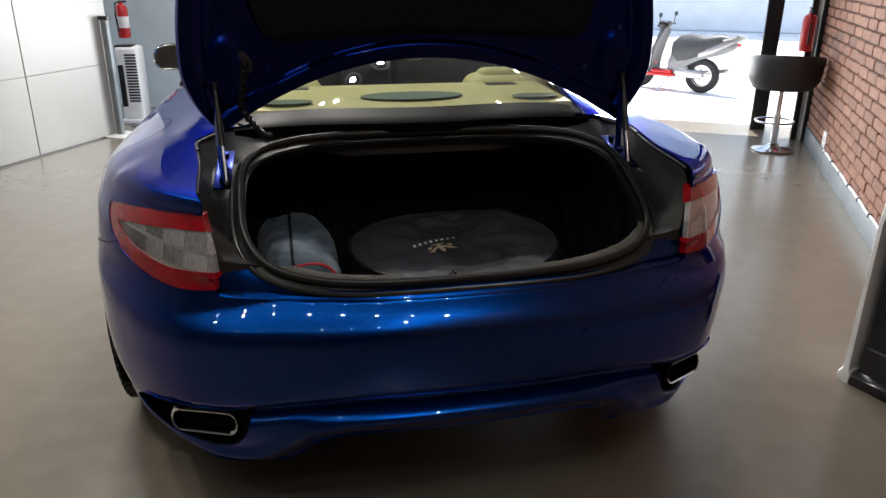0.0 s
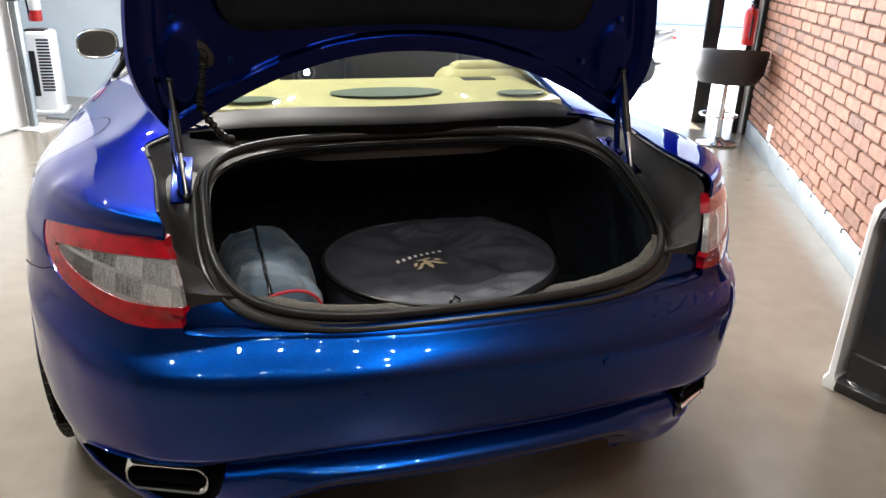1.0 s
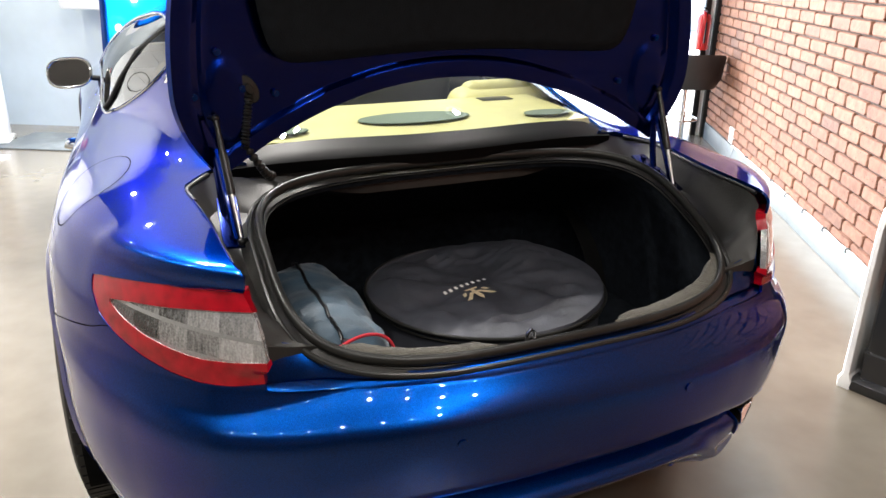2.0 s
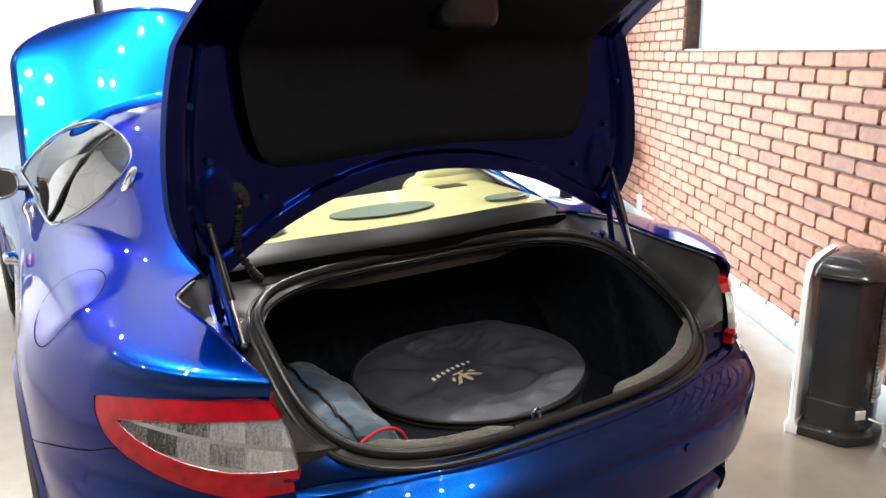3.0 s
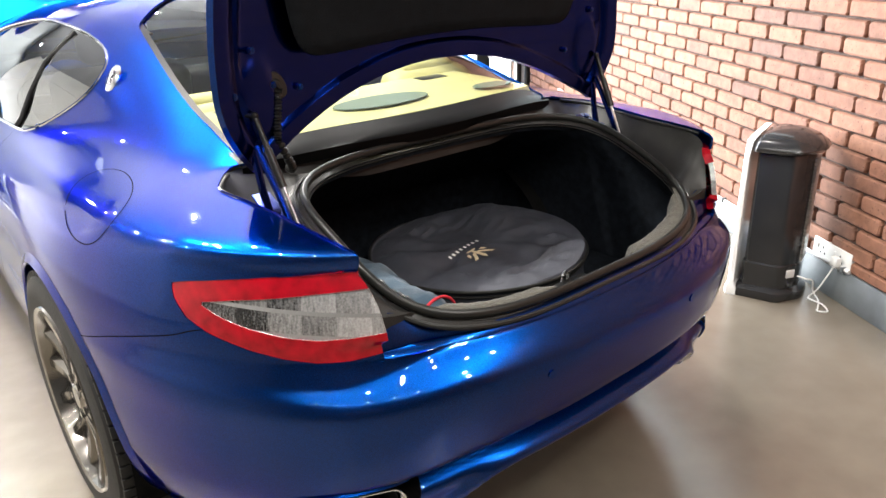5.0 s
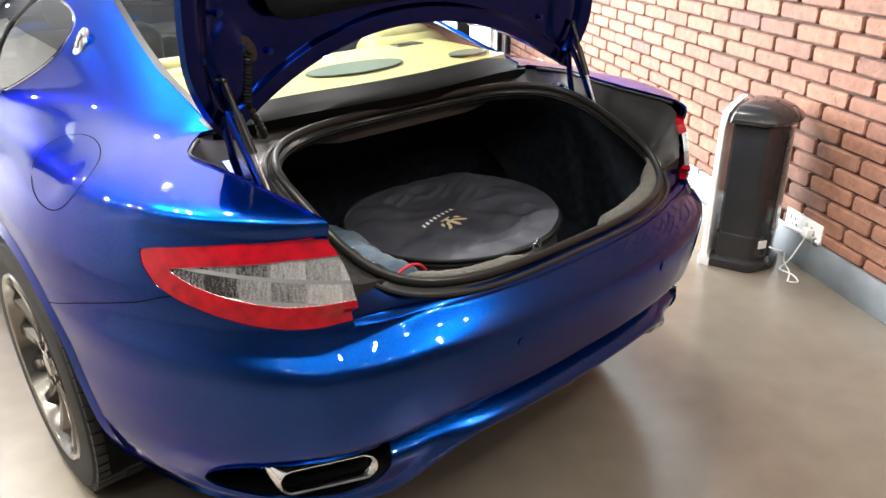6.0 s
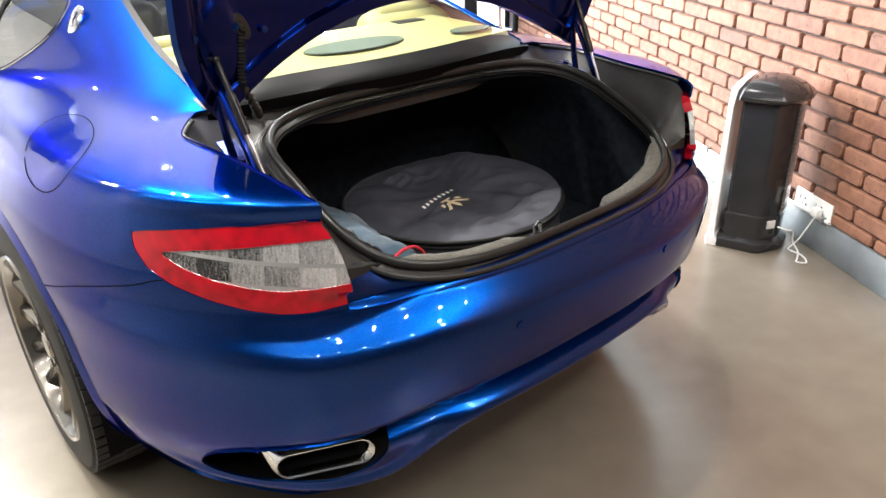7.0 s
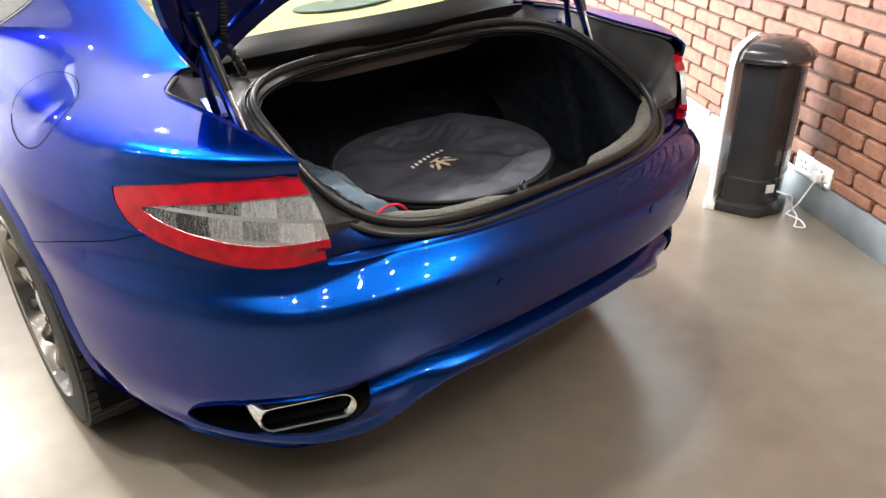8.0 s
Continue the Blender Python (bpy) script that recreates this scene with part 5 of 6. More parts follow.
# pressed ribs of the inner panel
for row in g:
    for v in row:
        x, z = v.co.x, v.co.z
        up = z - arch(x)
        e = lid_half(z) - abs(x)
        step = lambda q: q * q * (3 - 2 * q)
        k = step(min(1.0, max(0.0, (e - 0.036) / 0.012))) * step(min(1.0, max(0.0, (up - 0.036) / 0.014)))
        v.co.y += 0.012 * k
        v.co.y -= 0.005 * math.exp(-((e - 0.058) / 0.006) ** 2) * min(1.0, max(0.0, (z - 1.12) / 0.05))
        # swaged pads at the hinges
        v.co.y -= 0.009 * step(min(1.0, max(0.0, 1.25 - math.hypot((abs(x) - 0.535) / 0.040, (z - 1.14) / 0.085)) / 0.4)) if math.hypot((abs(x) - 0.535) / 0.040, (z - 1.14) / 0.085) < 1.25 else 0.0
part("lid_panel", bm, (PAINT, INNER_PAINT), lid).data.polygons.foreach_set("material_index", inner_faces)

LINER = rounded([(-0.405, 1.600), (-0.462, 1.56), (-0.468, 1.40), (-0.452, 1.285), (-0.425, 1.228), (-0.36, 1.222), (-0.11, 1.238), (0.11, 1.238), (0.36, 1.222), (0.425, 1.228), (0.452, 1.285), (0.468, 1.40), (0.462, 1.56), (0.405, 1.600)])
bm = bmesh.new()
bmg, gg = lid_grid(True)
lf = poly_f(LINER)
ins, _ = carve(bmg, lambda c: lf(c.x, c.z))
liner = lift_out(bmg, ins)
bmg.free()
for v in liner.verts:
    d = -lf(v.co.x, v.co.z)
    v.co.y -= 0.012 + 0.012 * min(1, d / 0.02)
bm.free()
liner_ob = part("lid_liner", liner, LINER_FELT, lid, "black felt lining of the lid")
sl = liner_ob.modifiers.new("thickness", "SOLIDIFY")
sl.thickness = 0.01
bm = bmesh.new()
box(bm, (-0.075, 0.255, 1.492), (0.075, 0.36, 1.60), 0.035, 4)
part("lock_cover", bm, DARK, lid, "black plastic lock cover")
# small bolts and plugs of the pressing
for x, z in ((-0.546, 1.247), (0.546, 1.247), (-0.50, 1.17), (0.455, 1.14), (-0.43, 1.155), (-0.575, 1.36), (0.575, 1.36), (-0.60, 1.16)):
    bm = bmesh.new()
    y = lid_y(x, z) + 0.004
    rod(bm, (x, y + 0.012, z), (x, y - 0.006, z), 0.0045, seg=6)
    rod(bm, (x, y + 0.012, z), (x, y - 0.002, z), 0.0075, seg=16)
    part("bolt", bm, PAINT, lid)

# gas struts, hinge arms and wiring
for s in (-1, 1):
    strut = new("gas_strut")
    strut.parent = car
    a, b = Vector((s * 0.563, 0.418, 1.116)), Vector((s * 0.548, 0.300, 0.884))
    bm = bmesh.new()
    rod(bm, a + (b - a) * 0.02, a.lerp(b, 0.30), 0.0062, seg=16)
    rod(bm, a.lerp(b, 0.29), a.lerp(b, 0.62), 0.0088, seg=16)
    part("cylinder", bm, DARK, strut)
    bm = bmesh.new()
    rod(bm, a.lerp(b, 0.60), b, 0.0040, seg=12)
    part("piston_rod", bm, STEEL, strut)
    for p in (a, b):
        bm = bmesh.new()
        bmesh.ops.create_uvsphere(bm, u_segments=14, v_segments=8, radius=0.009, matrix=Matrix.Translation(p))
        rod(bm, p, p + Vector((s * -0.02 if p is b else s * 0.012, 0.018, 0.0)), 0.005, seg=8)
        part("ball_joint", bm, DARK, strut)
    hinge = new("hinge")
    hinge.parent = car
    bm = bmesh.new()
    box(bm, (-0.022, -0.012, 0), (0.022, 0.16, 0.008), 0.003, m=pose(s * 0.562, 0.315, 0.872, 20, 0, s * 4))
    for k in (0.02, 0.075, 0.135):
        rod(bm, pose(s * 0.562, 0.315, 0.872, 20, 0, s * 4) @ Vector((0, k, 0.006)), pose(s * 0.562, 0.315, 0.872, 20, 0, s * 4) @ Vector((0, k, 0.017)), 0.009, seg=6)
    part("hinge_plate", bm, INNER_PAINT, hinge)
    bm = bmesh.new()
    tube(bm, [(s * 0.562, 0.40, 0.893), (s * 0.566, 0.418, 0.95), (s * 0.568, 0.43, 1.02), (s * 0.568, 0.455, 1.08)], 0.009, seg=8)
    tube(bm, [(s * 0.556, 0.315, 0.885), (s * 0.560, 0.36, 0.96), (s * 0.566, 0.42, 1.05)], 0.008, seg=8)
    part("hinge_arm", bm, INNER_PAINT, hinge)
loom = new("wiring_loom")
loom.parent = car
pts = []
for i in range(140):
    t = i / 139
    p = Vector((-0.488, 0.445, 1.155)).lerp(Vector((-0.505, 0.44, 1.05)), min(1, t / 0.55)) if t < 0.55 else None
    if p is None:
        k = (t - 0.55) / 0.45
        p = Vector((-0.505, 0.44, 1.05)).lerp(Vector((-0.435, 0.535, 0.955)), k) + Vector((0.012, -0.01, -0.028)) * math.sin(math.pi * k)
    pts.append(p)
bm = bmesh.new()
tube(bm, pts, lambda t: 0.0085 + 0.0024 * math.sin(t * 2 * math.pi * 26), seg=10)
part("corrugated_sleeve", bm, RUBBER, loom, "black corrugated cable sleeve")
bm = bmesh.new()
lathe(bm, [(0.0005, 0.014), (0.007, 0.013), (0.010, 0.007), (0.021, 0.005), (0.023, 0.0), (0.021, -0.012)], seg=28, m=pose(-0.487, 0.449, 1.168, 90, 0, 0) @ pose(0, 0, 0, 0, 0, 28) @ Matrix.Diagonal((0.85, 1.45, 1, 1)))
part("grommet", bm, RUBBER, loom)

# ---- bonnet, standing open ----
bonnet = new("bonnet")
bonnet.parent = car


def bonnet_mesh(th):
    bm = bmesh.new()
    g = []
    for j in range(31):
        t = j / 30
        row = []
        for i in range(41):
            q = 2 * i / 40 - 1
            w = (0.795 - 0.055 * t) * (1 - 0.42 * max(0.0, (t - 0.70) / 0.30) ** 2.6)
            x = q * w
            y = 3.30 + 0.42 * t - 0.05 * t * t + 0.03 * q * q
            z = 0.86 + 0.86 * t - 0.05 * q * q + 0.02 * math.cos(q * 3)
            row.append(bm.verts.new((x, y - th, z + th * 0.4)))
        g.append(row)
    for a, b in zip(g, g[1:]):
        for i in range(40):
            bm.faces.new((a[i], a[i + 1], b[i + 1], b[i]))
    return bm


bm = bonnet_mesh(0)
bo = part("bonnet_panel", bm, PAINT, bonnet)
so = bo.modifiers.new("thickness", "SOLIDIFY")
so.thickness, so.offset = 0.03, 1
bm = bmesh.new()
box(bm, (-0.74, 3.36, 0.45), (0.74, 4.5, 0.70), 0.03)
part("engine_bay", bm, DARK, car)

# ---- wheels ----
def wheel_parts(parent):
    bm = bmesh.new()
    lathe(bm, [(0.262, -0.135), (0.300, -0.142), (0.335, -0.132), (0.349, -0.112), (0.3535, -0.06), (0.3535, 0.06), (0.349, 0.112), (0.335, 0.132), (0.300, 0.142), (0.262, 0.135), (0.250, 0.10), (0.250, -0.10), (0.262, -0.135)], seg=72)
    # tread blocks
    for k in range(60):
        a = 2 * math.pi * k / 60
        for z0, z1, sk in ((0.062, 0.126, 0.0), (-0.126, -0.062, 0.0), (-0.055, -0.005, 0.05), (0.005, 0.055, 0.05)):
            m = Matrix.Rotation(a + sk, 4, "Z")
            r1 = 0.3565 if abs(z0) < 0.06 and abs(z1) < 0.06 else 0.3535
            box(bm, (r1 - 0.012, -0.0145, z0), (r1 + 0.001, 0.0145, z1), m=m)
    part("tyre", bm, TYRE, parent)
    bm = bmesh.new()
    lathe(bm, [(0.235, -0.11), (0.243, -0.112), (0.246, 0.06), (0.254, 0.118), (0.262, 0.134), (0.258, 0.140), (0.248, 0.136), (0.240, 0.105), (0.236, 0.05), (0.235, -0.11)], seg=72)
    # seven forked spokes
    for k in range(7):
        m = Matrix.Rotation(2 * math.pi * k / 7, 4, "Z")
        for sgn in (-1, 1):
            rings = []
            for i in range(9):
                t = i / 8
                r = 0.050 + 0.200 * t
                c = sgn * (0.010 + 0.052 * t ** 1.3)
                w = 0.017 + 0.010 * t
                z = 0.112 - 0.012 * math.sin(t * math.pi) + 0.012 * t
                rings.append([m @ Vector((r, c - w, z - 0.014)), m @ Vector((r, c - w * 0.5, z)), m @ Vector((r, c + w * 0.5, z)), m @ Vector((r, c + w, z - 0.014)), m @ Vector((r, c + w * 0.8, z - 0.05)), m @ Vector((r, c - w * 0.8, z - 0.05))])
            loft(bm, rings, cap0=True, cap1=True)
    lathe(bm, [(0.001, 0.118), (0.030, 0.118), (0.036, 0.112), (0.070, 0.104), (0.076, 0.085), (0.076, 0.04), (0.001, 0.04)], seg=36)
    for k in range(5):
        a = 2 * math.pi * (k + 0.5) / 5
        rod(bm, (0.055 * math.cos(a), 0.055 * math.sin(a), 0.10), (0.055 * math.cos(a), 0.055 * math.sin(a), 0.118), 0.010, seg=6)
    part("rim", bm, RIM, parent, "grey multi-spoke alloy rim")
    bm = bmesh.new()
    lathe(bm, [(0.08, 0.02), (0.178, 0.02), (0.180, 0.015), (0.180, -0.01), (0.178, -0.015), (0.08, -0.015), (0.08, 0.02)], seg=48)
    part("brake_disc", bm, STEEL, parent)


wheel = new("wheel")
wheel.parent = car
wheel_parts(wheel)
WT = 0.964 - 0.142
wheel.matrix_basis = pose(-WT, WHEELS[0], WHEEL_R, 0, -90, 0)
for s, yw in ((1, WHEELS[0]), (-1, WHEELS[1]), (1, WHEELS[1])):
    w2 = copy_thing(wheel, pose(s * WT, yw, WHEEL_R, 0, 90 * s, 0))
    w2.parent = car
# inner wheel housings and underbody
for yw in WHEELS:
    for s in (-1, 1):
        bm = bmesh.new()
        rings = []
        for i in range(25):
            a = -0.35 + (math.pi + 0.7) * i / 24
            rings.append([(s * 0.93, yw + 0.386 * math.cos(a), 0.345 + 0.386 * math.sin(a)), (s * 0.50, yw + 0.392 * math.cos(a), 0.345 + 0.392 * math.sin(a))])
        loft(bm, rings, closed=False)
        part("wheel_housing", bm, UNDERSIDE, car)
bm = bmesh.new()
box(bm, (-0.84, 1.32, 0.16), (0.84, 3.35, 0.22), 0.03)
box(bm, (-0.60, 0.16, 0.17), (0.60, 1.4, 0.30), 0.03)
box(bm, (-0.46, 0.02, 0.30), (0.46, 0.16, 0.42), 0.02)
box(bm, (-0.60, 3.3, 0.18), (0.60, 4.6, 0.26), 0.03)
box(bm, (-0.74, 0.26, 0.20), (-0.56, 0.55, 0.27), 0.03)
box(bm, (0.56, 0.26, 0.20), (0.74, 0.55, 0.27), 0.03)
part("underbody", bm, UNDERSIDE, car)

# badge on the roof pillar
bm = bmesh.new()
m = pose(-house_x(1.258, 1.106) - 0.001, 1.258, 1.106, 58, 0, -80)
lathe(bm, [(0.0005, 0.005), (0.020, 0.004), (0.0235, 0.001), (0.024, -0.004)], seg=28, m=m @ Matrix.Diagonal((1.25, 1.9, 1, 1)))
for a in (-0.35, 0, 0.35):
    box(bm, (-0.002, -0.02, 0.004), (0.002, 0.025, 0.008), 0.001, m=m @ Matrix.Rotation(a, 4, "Z"))
part("badge", bm, CHROME, car, "small oval chrome badge")

# ---- door mirrors ----
for s in (-1, 1):
    mirror = new("door_mirror")
    mirror.parent = car
    c = Vector((s * 0.925, 2.52, 0.962))
    bm = bmesh.new()
    rings = []
    for j in range(10):
        t = j / 9
        k = math.sqrt(max(0.0, 1 - (t * 0.98) ** 2.2))
        rings.append([c + Vector((0.092 * k * math.copysign(abs(math.cos(a)) ** 0.75, math.cos(a)), 0.13 * t, 0.066 * k * math.copysign(abs(math.sin(a)) ** 0.75, math.sin(a)) + 0.006 * math.cos(a) * -s)) for a in [2 * math.pi * i / 28 for i in range(28)]])
    loft(bm, rings, cap1=True)
    part("shell", bm, PAINT, mirror)
    bm = bmesh.new()
    face = [c + Vector((0.086 * math.copysign(abs(math.cos(a)) ** 0.75, math.cos(a)), 0.004, 0.060 * math.copysign(abs(math.sin(a)) ** 0.75, math.sin(a)) + 0.006 * math.cos(a) * -s)) for a in [2 * math.pi * i / 28 for i in range(28)]]
    face = [p + Vector((0, 0.22 * (p.z - c.z) - 0.012, 0)) for p in face]
    loft(bm, [face, [p + Vector((0, 0.004, 0)) for p in face]], cap0=True)
    part("mirror_glass", bm, GOLD_MIRROR, mirror)
    bm = bmesh.new()
    tube(bm, [p + Vector((0, -0.002, 0)) for p in face], 0.0055, seg=8, closed=True)
    part("bezel", bm, CHROME, mirror, "bright bezel round the mirror glass")
    bm = bmesh.new()
    tube(bm, [c + Vector((-s * 0.07, 0.05, -0.03)), c + Vector((-s * 0.13, 0.06, -0.04)), c + Vector((-s * 0.19, 0.08, -0.055))], 0.018, seg=10, squash=0.7)
    part("arm", bm, DARK, mirror)
    # door handle
    bm = bmesh.new()
    x = s * (half_width(0.80) * waist(1.80))
    tube(bm, [(x - s * 0.004, 1.72, 0.80), (x + s * 0.024, 1.74, 0.803), (x + s * 0.026, 1.85, 0.80), (x - s * 0.004, 1.88, 0.795)], 0.010, seg=8)
    part("door_handle", bm, CHROME, car)

# ---- cabin ----
cabin = new("cabin")
cabin.parent = car
bm = bmesh.new()
rings = []
for i in range(21):
    x = -0.50 + 1.0 * i / 20
    rings.append([(x, 0.59 + 0.04 * (x / 0.56) ** 2, 0.985), (x, 0.605 + 0.04 * (x / 0.56) ** 2, 1.008), (x, 0.80, 1.016), (x, 1.00, 1.02), (x, 1.03, 1.012), (x, 1.05, 0.90)])
loft(bm, rings, closed=False)
part("parcel_shelf", bm, CREAM, cabin, "cream leather parcel shelf")
for x, y, rx, ry in ((0.01, 0.76, 0.165, 0.075), (-0.38, 0.70, 0.075, 0.04), (0.40, 0.70, 0.075, 0.04)):
    bm = bmesh.new()
    lathe(bm, [(0.001, 0.0025), (0.985, 0.0025), (1.0, 0.0005)], seg=40, m=Matrix.Translation((x, y, 1.0175)) @ Matrix.Diagonal((rx, ry, 1, 1)))
    part("speaker_grille", bm, GRILLE, cabin)


for x in (-0.36, 0.36):
    bm = bmesh.new()
    box(bm, (x - 0.055, 0.93, 1.012), (x + 0.055, 0.99, 1.0215), 0.004)
    part("belt_slot", bm, DARK, cabin, "dark seat belt outlet in the shelf")


def seat(x, y, z0, w, h, lean, head, leather):
    """A leather seat back with its headrest."""
    st = new("seat")
    st.parent = cabin
    bm = bmesh.new()
    box(bm, (x - w / 2, y - 0.07, z0), (x + w / 2, y + 0.09, z0 + h), 0.06, 4, m=Matrix.Translation((x, y, z0)) @ Matrix.Rotation(radians(lean), 4, "X") @ Matrix.Translation((-x, -y, -z0)))
    box(bm, (x - w / 2, y, z0 - 0.12), (x + w / 2, y + 0.5, z0 + 0.06), 0.05, 3)
    part("seat_back", bm, leather, st)
    bm = bmesh.new()
    box(bm, (x - 0.13, y - 0.12, z0 + h + head), (x + 0.13, y - 0.03, z0 + h + head + 0.17), 0.04, 4)
    part("headrest", bm, leather, st)


for x in (-1, 1):
    seat(x * 0.43, 1.16, 0.55, 0.36, 0.50, 14, -0.16, CREAM)
    seat(x * 0.36, 2.0, 0.45, 0.50, 0.62, 12, 0.0, LEATHERETTE)
bm = bmesh.new()
box(bm, (-0.70, 1.0, 0.25), (0.70, 3.2, 0.32), 0.02)
box(bm, (-0.72, 2.75, 0.60), (0.72, 3.15, 0.90), 0.06, 3)
part("dashboard", bm, DARK, cabin)
bm = bmesh.new()
tube(bm, [(-0.38 + 0.18 * math.cos(a), 2.62 - 0.05 * math.sin(a), 0.86 + 0.18 * math.sin(a)) for a in [2 * math.pi * i / 30 for i in range(30)]], 0.016, seg=8, closed=True)
box(bm, (-0.55, 2.60, 0.84), (-0.21, 2.64, 0.88), 0.01)
part("steering_wheel", bm, DARK, cabin)


# ---- things in the boot ----
cover = thing("wheel_bag", "round black nylon wheel bag with gold emblem in the boot", "bag", pose(0.072, 0.420, 0.49))
bm = bmesh.new()
N = 96


def bag_top(x, y):
    """Height of the slack, creased top over the bag's floor."""
    r = min(1.0, math.hypot(x, y) / 0.302)
    a = math.atan2(y, x)
    z = 0.150 + 0.008 * (1 - r ** 2.5) + 0.05 * x
    z += 0.024 * math.exp(-((x - 0.17) ** 2 / 0.008 + (y - 0.10) ** 2 / 0.010)) + 0.020 * math.exp(-((x + 0.21) ** 2 / 0.005 + (y - 0.07) ** 2 / 0.012))
    z -= 0.012 * math.exp(-((x - 0.03) ** 2 / 0.03 + (y + 0.15) ** 2 / 0.004)) + 0.008 * math.exp(-((x + 0.02) ** 2 / 0.02 + (y - 0.16) ** 2 / 0.008))
    slack = r * (1 - r ** 8) * (1 - 0.7 * math.exp(-((x + 0.035) ** 2 + (y + 0.06) ** 2) / 0.006))
    fold = noise.noise(Vector((math.cos(a) * 2.2, math.sin(a) * 2.2, r * 1.2)))
    z += slack * (0.030 * fold + 0.038 * (0.24 - abs(noise.noise(Vector((x * 11 + 5, y * 24, 0.7))))) + 0.004 * noise.noise(Vector((x * 45, y * 45, 2.0))))
    return z


def bag_ring(r, z, wob=0.0, top=False):
    pts = []
    for k in range(N):
        a = 2 * math.pi * k / N
        rr = r * (1 + 0.02 * math.cos(2 * a + 0.6)) + wob * noise.noise(Vector((math.cos(a) * 2.3, math.sin(a) * 2.3, z * 9)))
        x, y = rr * math.cos(a), rr * math.sin(a)
        pts.append(Vector((x, y, bag_top(x, y) if top else z)))
    return pts


rings = [bag_ring(0.272, 0.0), bag_ring(0.294, 0.02), bag_ring(0.296, 0.06, 0.010), bag_ring(0.292, 0.10, 0.010), bag_ring(0.298, 0.135, 0.004), bag_ring(0.300, 0.147, 0.002)]
for k in range(26):
    rings.append(bag_ring(0.297 * (1 - k / 26.5), 0, 0.0, True))
loft(bm, rings, cap0=True, cap1=True)
part("bag_body", bm, BLACK_NYLON, cover)
bm = bmesh.new()
tube(bm, bag_ring(0.304, 0.144, 0.002), 0.0042, seg=8, closed=True)
tube(bm, bag_ring(0.299, 0.128, 0.004), 0.003, seg=8, closed=True)
part("piping", bm, RUBBER, cover)
# emblem as plain shapes: a three-pointed mark and an arc of lettering-sized bars
TURN_E = radians(191)


def on_bag(x, y, h=0.004):
    c, s_ = math.cos(TURN_E), math.sin(TURN_E)
    X, Y = x * c - y * s_ - 0.052, x * s_ + y * c - 0.055
    return Vector((X, Y, bag_top(X, Y) + h))


def patch(bm, outline, h=0.004):
    bm.faces.new([bm.verts.new(on_bag(x, y, h)) for x, y in outline])


bm = bmesh.new()
patch(bm, [(-0.005, -0.020), (0.005, -0.020), (0.007, 0.022), (0, 0.036), (-0.007, 0.022)])
for s_ in (-1, 1):
    patch(bm, [(s_ * 0.004, -0.010), (s_ * 0.016, -0.006), (s_ * 0.030, 0.012), (s_ * 0.046, 0.026), (s_ * 0.030, 0.026), (s_ * 0.020, 0.014), (s_ * 0.012, 0.004), (s_ * 0.006, 0.0)])
    patch(bm, [(s_ * 0.022, -0.014), (s_ * 0.034, -0.012), (s_ * 0.038, 0.004), (s_ * 0.028, 0.000)])
patch(bm, [(-0.020, -0.026), (0.020, -0.026), (0.016, -0.020), (-0.016, -0.020)])
part("emblem", bm, GOLD_THREAD, cover, "pale gold embroidered emblem", smooth=False)
bm = bmesh.new()
for k in range(8):
    x = (k - 3.5) * 0.0175
    y = -0.052 + 0.9 * x * x
    patch(bm, [(x - 0.0042, y - 0.0055), (x + 0.0042, y - 0.0055), (x + 0.0042, y + 0.0055), (x - 0.0042, y + 0.0055)])
part("lettering_bars", bm, WHITE_PLASTIC, cover, "row of small pale bars", smooth=False)

holdall = thing("holdall", "blue-grey nylon tool bag with a dark zip and red piping", "bag", pose(-0.388, 0.315, 0.49))
bm = bmesh.new()
rings = []
bag_half = lambda t: (1 - abs(2 * t - 1) ** 7) ** 0.5 * 0.97 + 0.03
for j in range(41):
    t = j / 40
    y = -0.262 + 0.53 * t
    k = bag_half(t)
    ring = []
    for i in range(40):
        a = 2 * math.pi * i / 40
        x = 0.104 * k * math.copysign(abs(math.cos(a)) ** 0.75, math.cos(a))
        z = 0.121 + 0.119 * (0.25 + 0.75 * k) * math.copysign(abs(math.sin(a)) ** 0.75, math.sin(a))
        p = Vector((x, y, z))
        d = 0.018 * noise.noise(p * 9) + 0.024 * (0.25 - abs(noise.noise(Vector((x * 18, y * 26, z * 18))))) + 0.003 * noise.noise(p * 60)
        ring.append(Vector((x * (1 + d * 5), y, max(0.002, z + d))))
    rings.append(ring)
loft(bm, rings, cap0=True, cap1=True)
part("bag_body", bm, BLUE_NYLON, holdall)
bm = bmesh.new()
crest = lambda j: max(v.z for v in rings[j])
tube(bm, [(-0.012, rings[j][0].y, crest(j) + 0.001) for j in range(3, 38)], 0.0038, seg=8)
part("zip", bm, DARK, holdall)
bm = bmesh.new()
box(bm, (-0.02, -0.245, 0.238), (-0.004, -0.225, 0.246), 0.003)
part("zip_pull", bm, DARK, holdall)
bm = bmesh.new()
tube(bm, smooth_line([(-0.085, -0.262, 0.190), (-0.055, -0.262, 0.226), (-0.028, -0.252, 0.243), (0.02, -0.232, 0.247), (0.060, -0.222, 0.238), (0.088, -0.218, 0.212), (0.098, -0.222, 0.17)]), 0.0035, seg=8)
part("red_piping", bm, RED_CORD, holdall, "red piping round the end")


# ---- bricks ----
COURSE, PITCH, FIRST = 0.0713, 0.252, 0.126


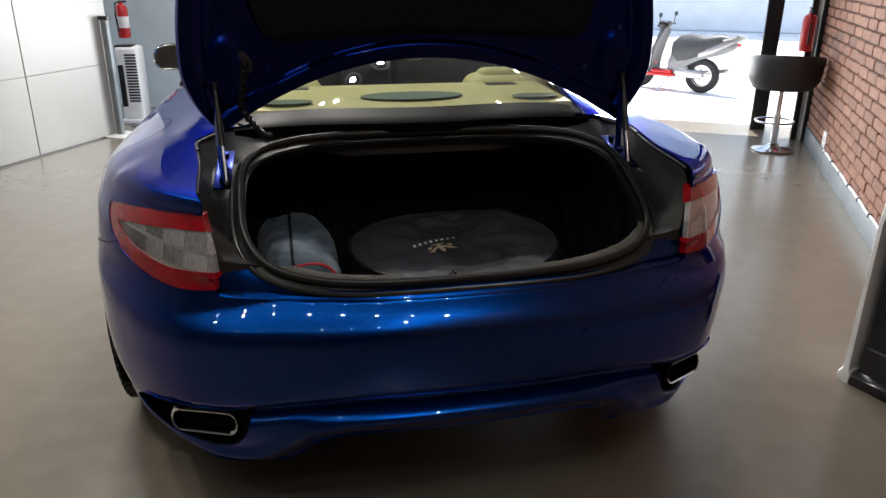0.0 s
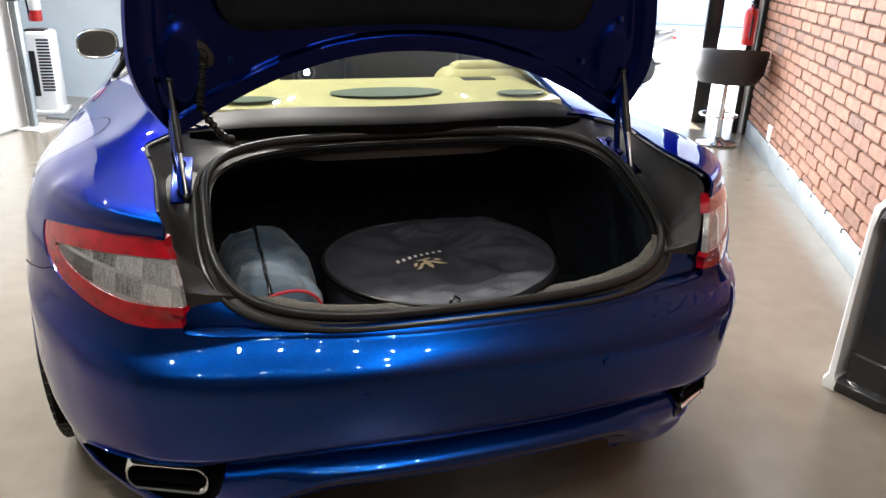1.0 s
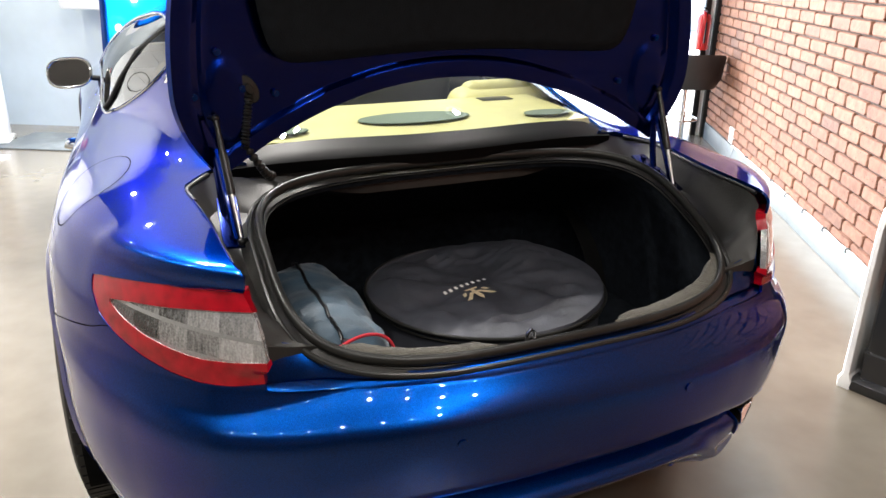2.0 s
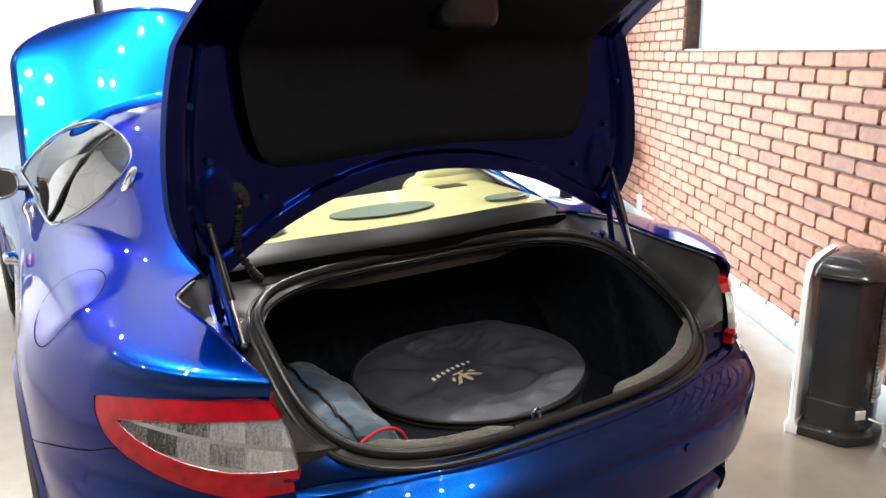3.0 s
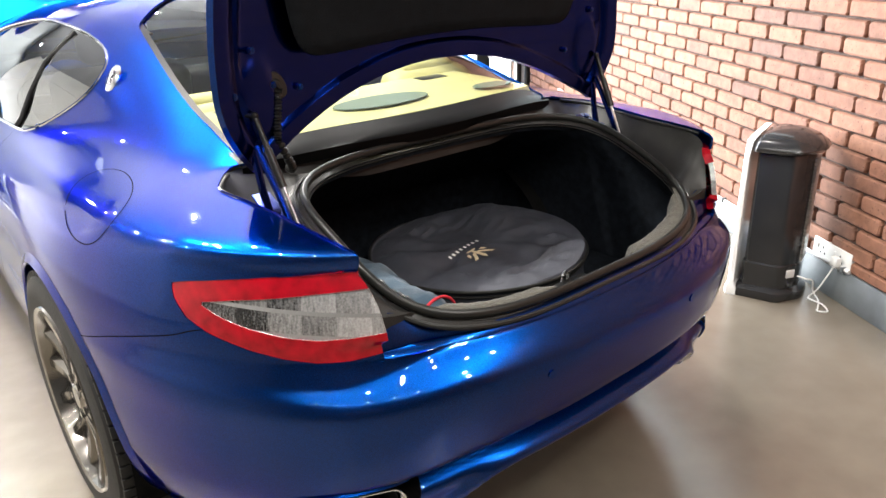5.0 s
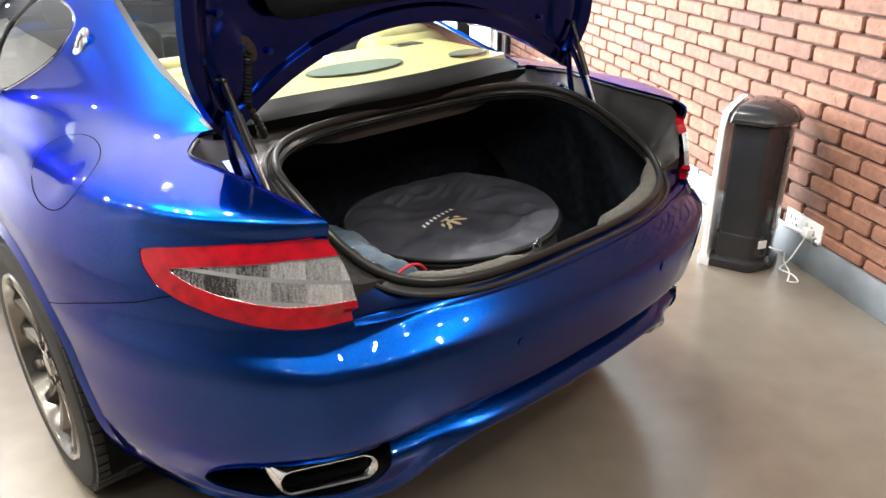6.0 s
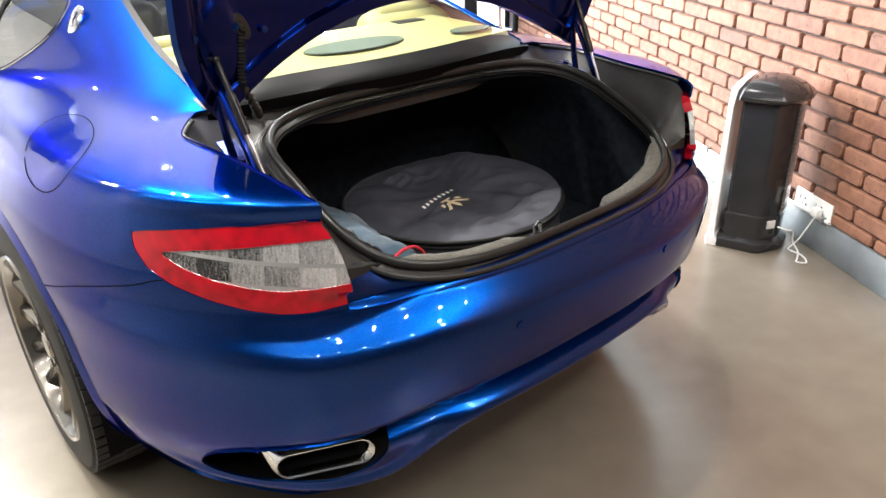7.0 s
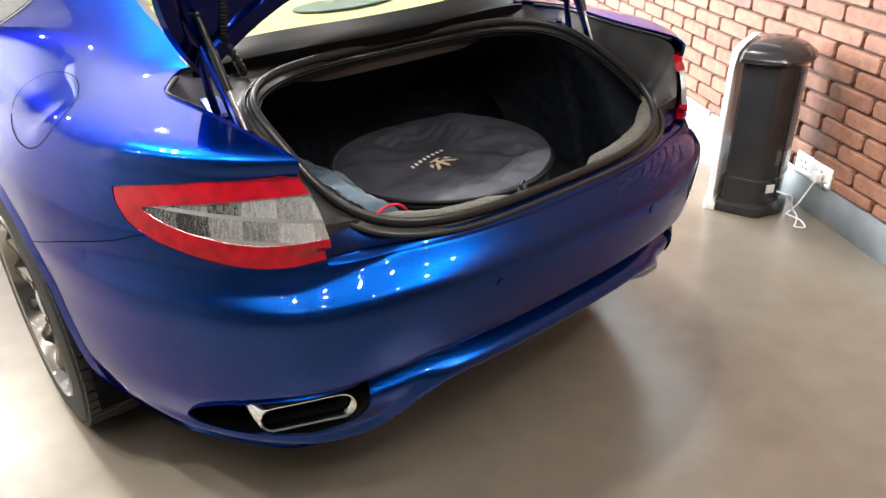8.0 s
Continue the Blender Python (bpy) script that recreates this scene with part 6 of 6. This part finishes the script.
def brick_bm(bm, y0, z0, y1, z1, dy, rng):
    """One brick: a face with worn, uneven edges standing proud of the mortar."""
    j = lambda a: rng.uniform(-a, a)
    x_face = 0.004 + j(0.002)
    L, H = y1 - y0, z1 - z0

    def ring(x, inset, rough, jx):
        pts = []
        for fy, fz, ny, nz in ((0.04, 0, 0.3, 1), (0.5, 0, 0, 1), (0.96, 0, -0.3, 1), (1, 0.22, -1, 0.2), (1, 0.78, -1, -0.2), (0.96, 1, -0.3, -1), (0.5, 1, 0, -1), (0.04, 1, 0.3, -1), (0, 0.78, 1, -0.2), (0, 0.22, 1, 0.2)):
            k = inset + abs(j(rough))
            pts.append(bm.verts.new((x + j(jx), y0 + fy * L + ny * k + j(rough * 0.6), z0 + fz * H + nz * k + j(rough * 0.4))))
        return pts
    R = [ring(0.024, -0.001, 0.0004, 0.0), ring(x_face + 0.005, 0.0, 0.0022, 0.0012), ring(x_face, 0.0045, 0.0030, 0.0009)]
    for A, C in zip(R, R[1:]):
        for k in range(10):
            bm.faces.new((A[k], A[(k + 1) % 10], C[(k + 1) % 10], C[k]))
    bm.faces.new(R[2])


rng = random.Random(7)
variants = []
for k in range(24):
    bm = bmesh.new()
    brick_bm(bm, -PITCH / 2 + 0.005, -COURSE / 2 + 0.0045, PITCH / 2 - 0.005, COURSE / 2 - 0.0045, 0, rng)
    variants.append(finish("brick", bm, BRICK, smooth=False))
rest = bmesh.new()
count = 0
row = 0
while FIRST + (row + 1) * COURSE < CEIL:
    z = FIRST + (row + 0.5) * COURSE
    yb = -0.592 - 21 * PITCH + ((row + 1) % 2) * PITCH / 2 + rng.uniform(-0.006, 0.006)
    while yb < WALL_END - 0.02:
        y0, y1 = yb + 0.005, yb + PITCH - 0.005
        in_win = WIN_Z0 - 0.02 < z < WIN_Z1
        pieces = [(y0, min(y1, WALL_END))]
        if in_win:
            pieces = [(a, b) for a, b in ((y0, min(y1, WIN_Y0)), (max(y0, WIN_Y1), min(y1, WALL_END))) if b - a > 0.03]
        for a, b in pieces:
            whole = abs((b - a) - (PITCH - 0.01)) < 0.002
            if whole and row > 0 and -1.20 < yb < 2.75 and z < 1.42 and count < 300:
                ob = new("brick", rng.choice(variants))
                ob.parent = brick_wall
                ob.location = (rng.uniform(-0.0015, 0.0015), (a + b) / 2, z + rng.uniform(-0.0015, 0.0015))
                count += 1
            else:
                brick_bm(rest, a, max(0.147, z - COURSE / 2 + 0.0045), b, z + COURSE / 2 - 0.0045, 0, rng)
        yb += PITCH
    row += 1
more = part("bricks", rest, BRICK, brick_wall, smooth=False)
more["kind"] = "stuff"
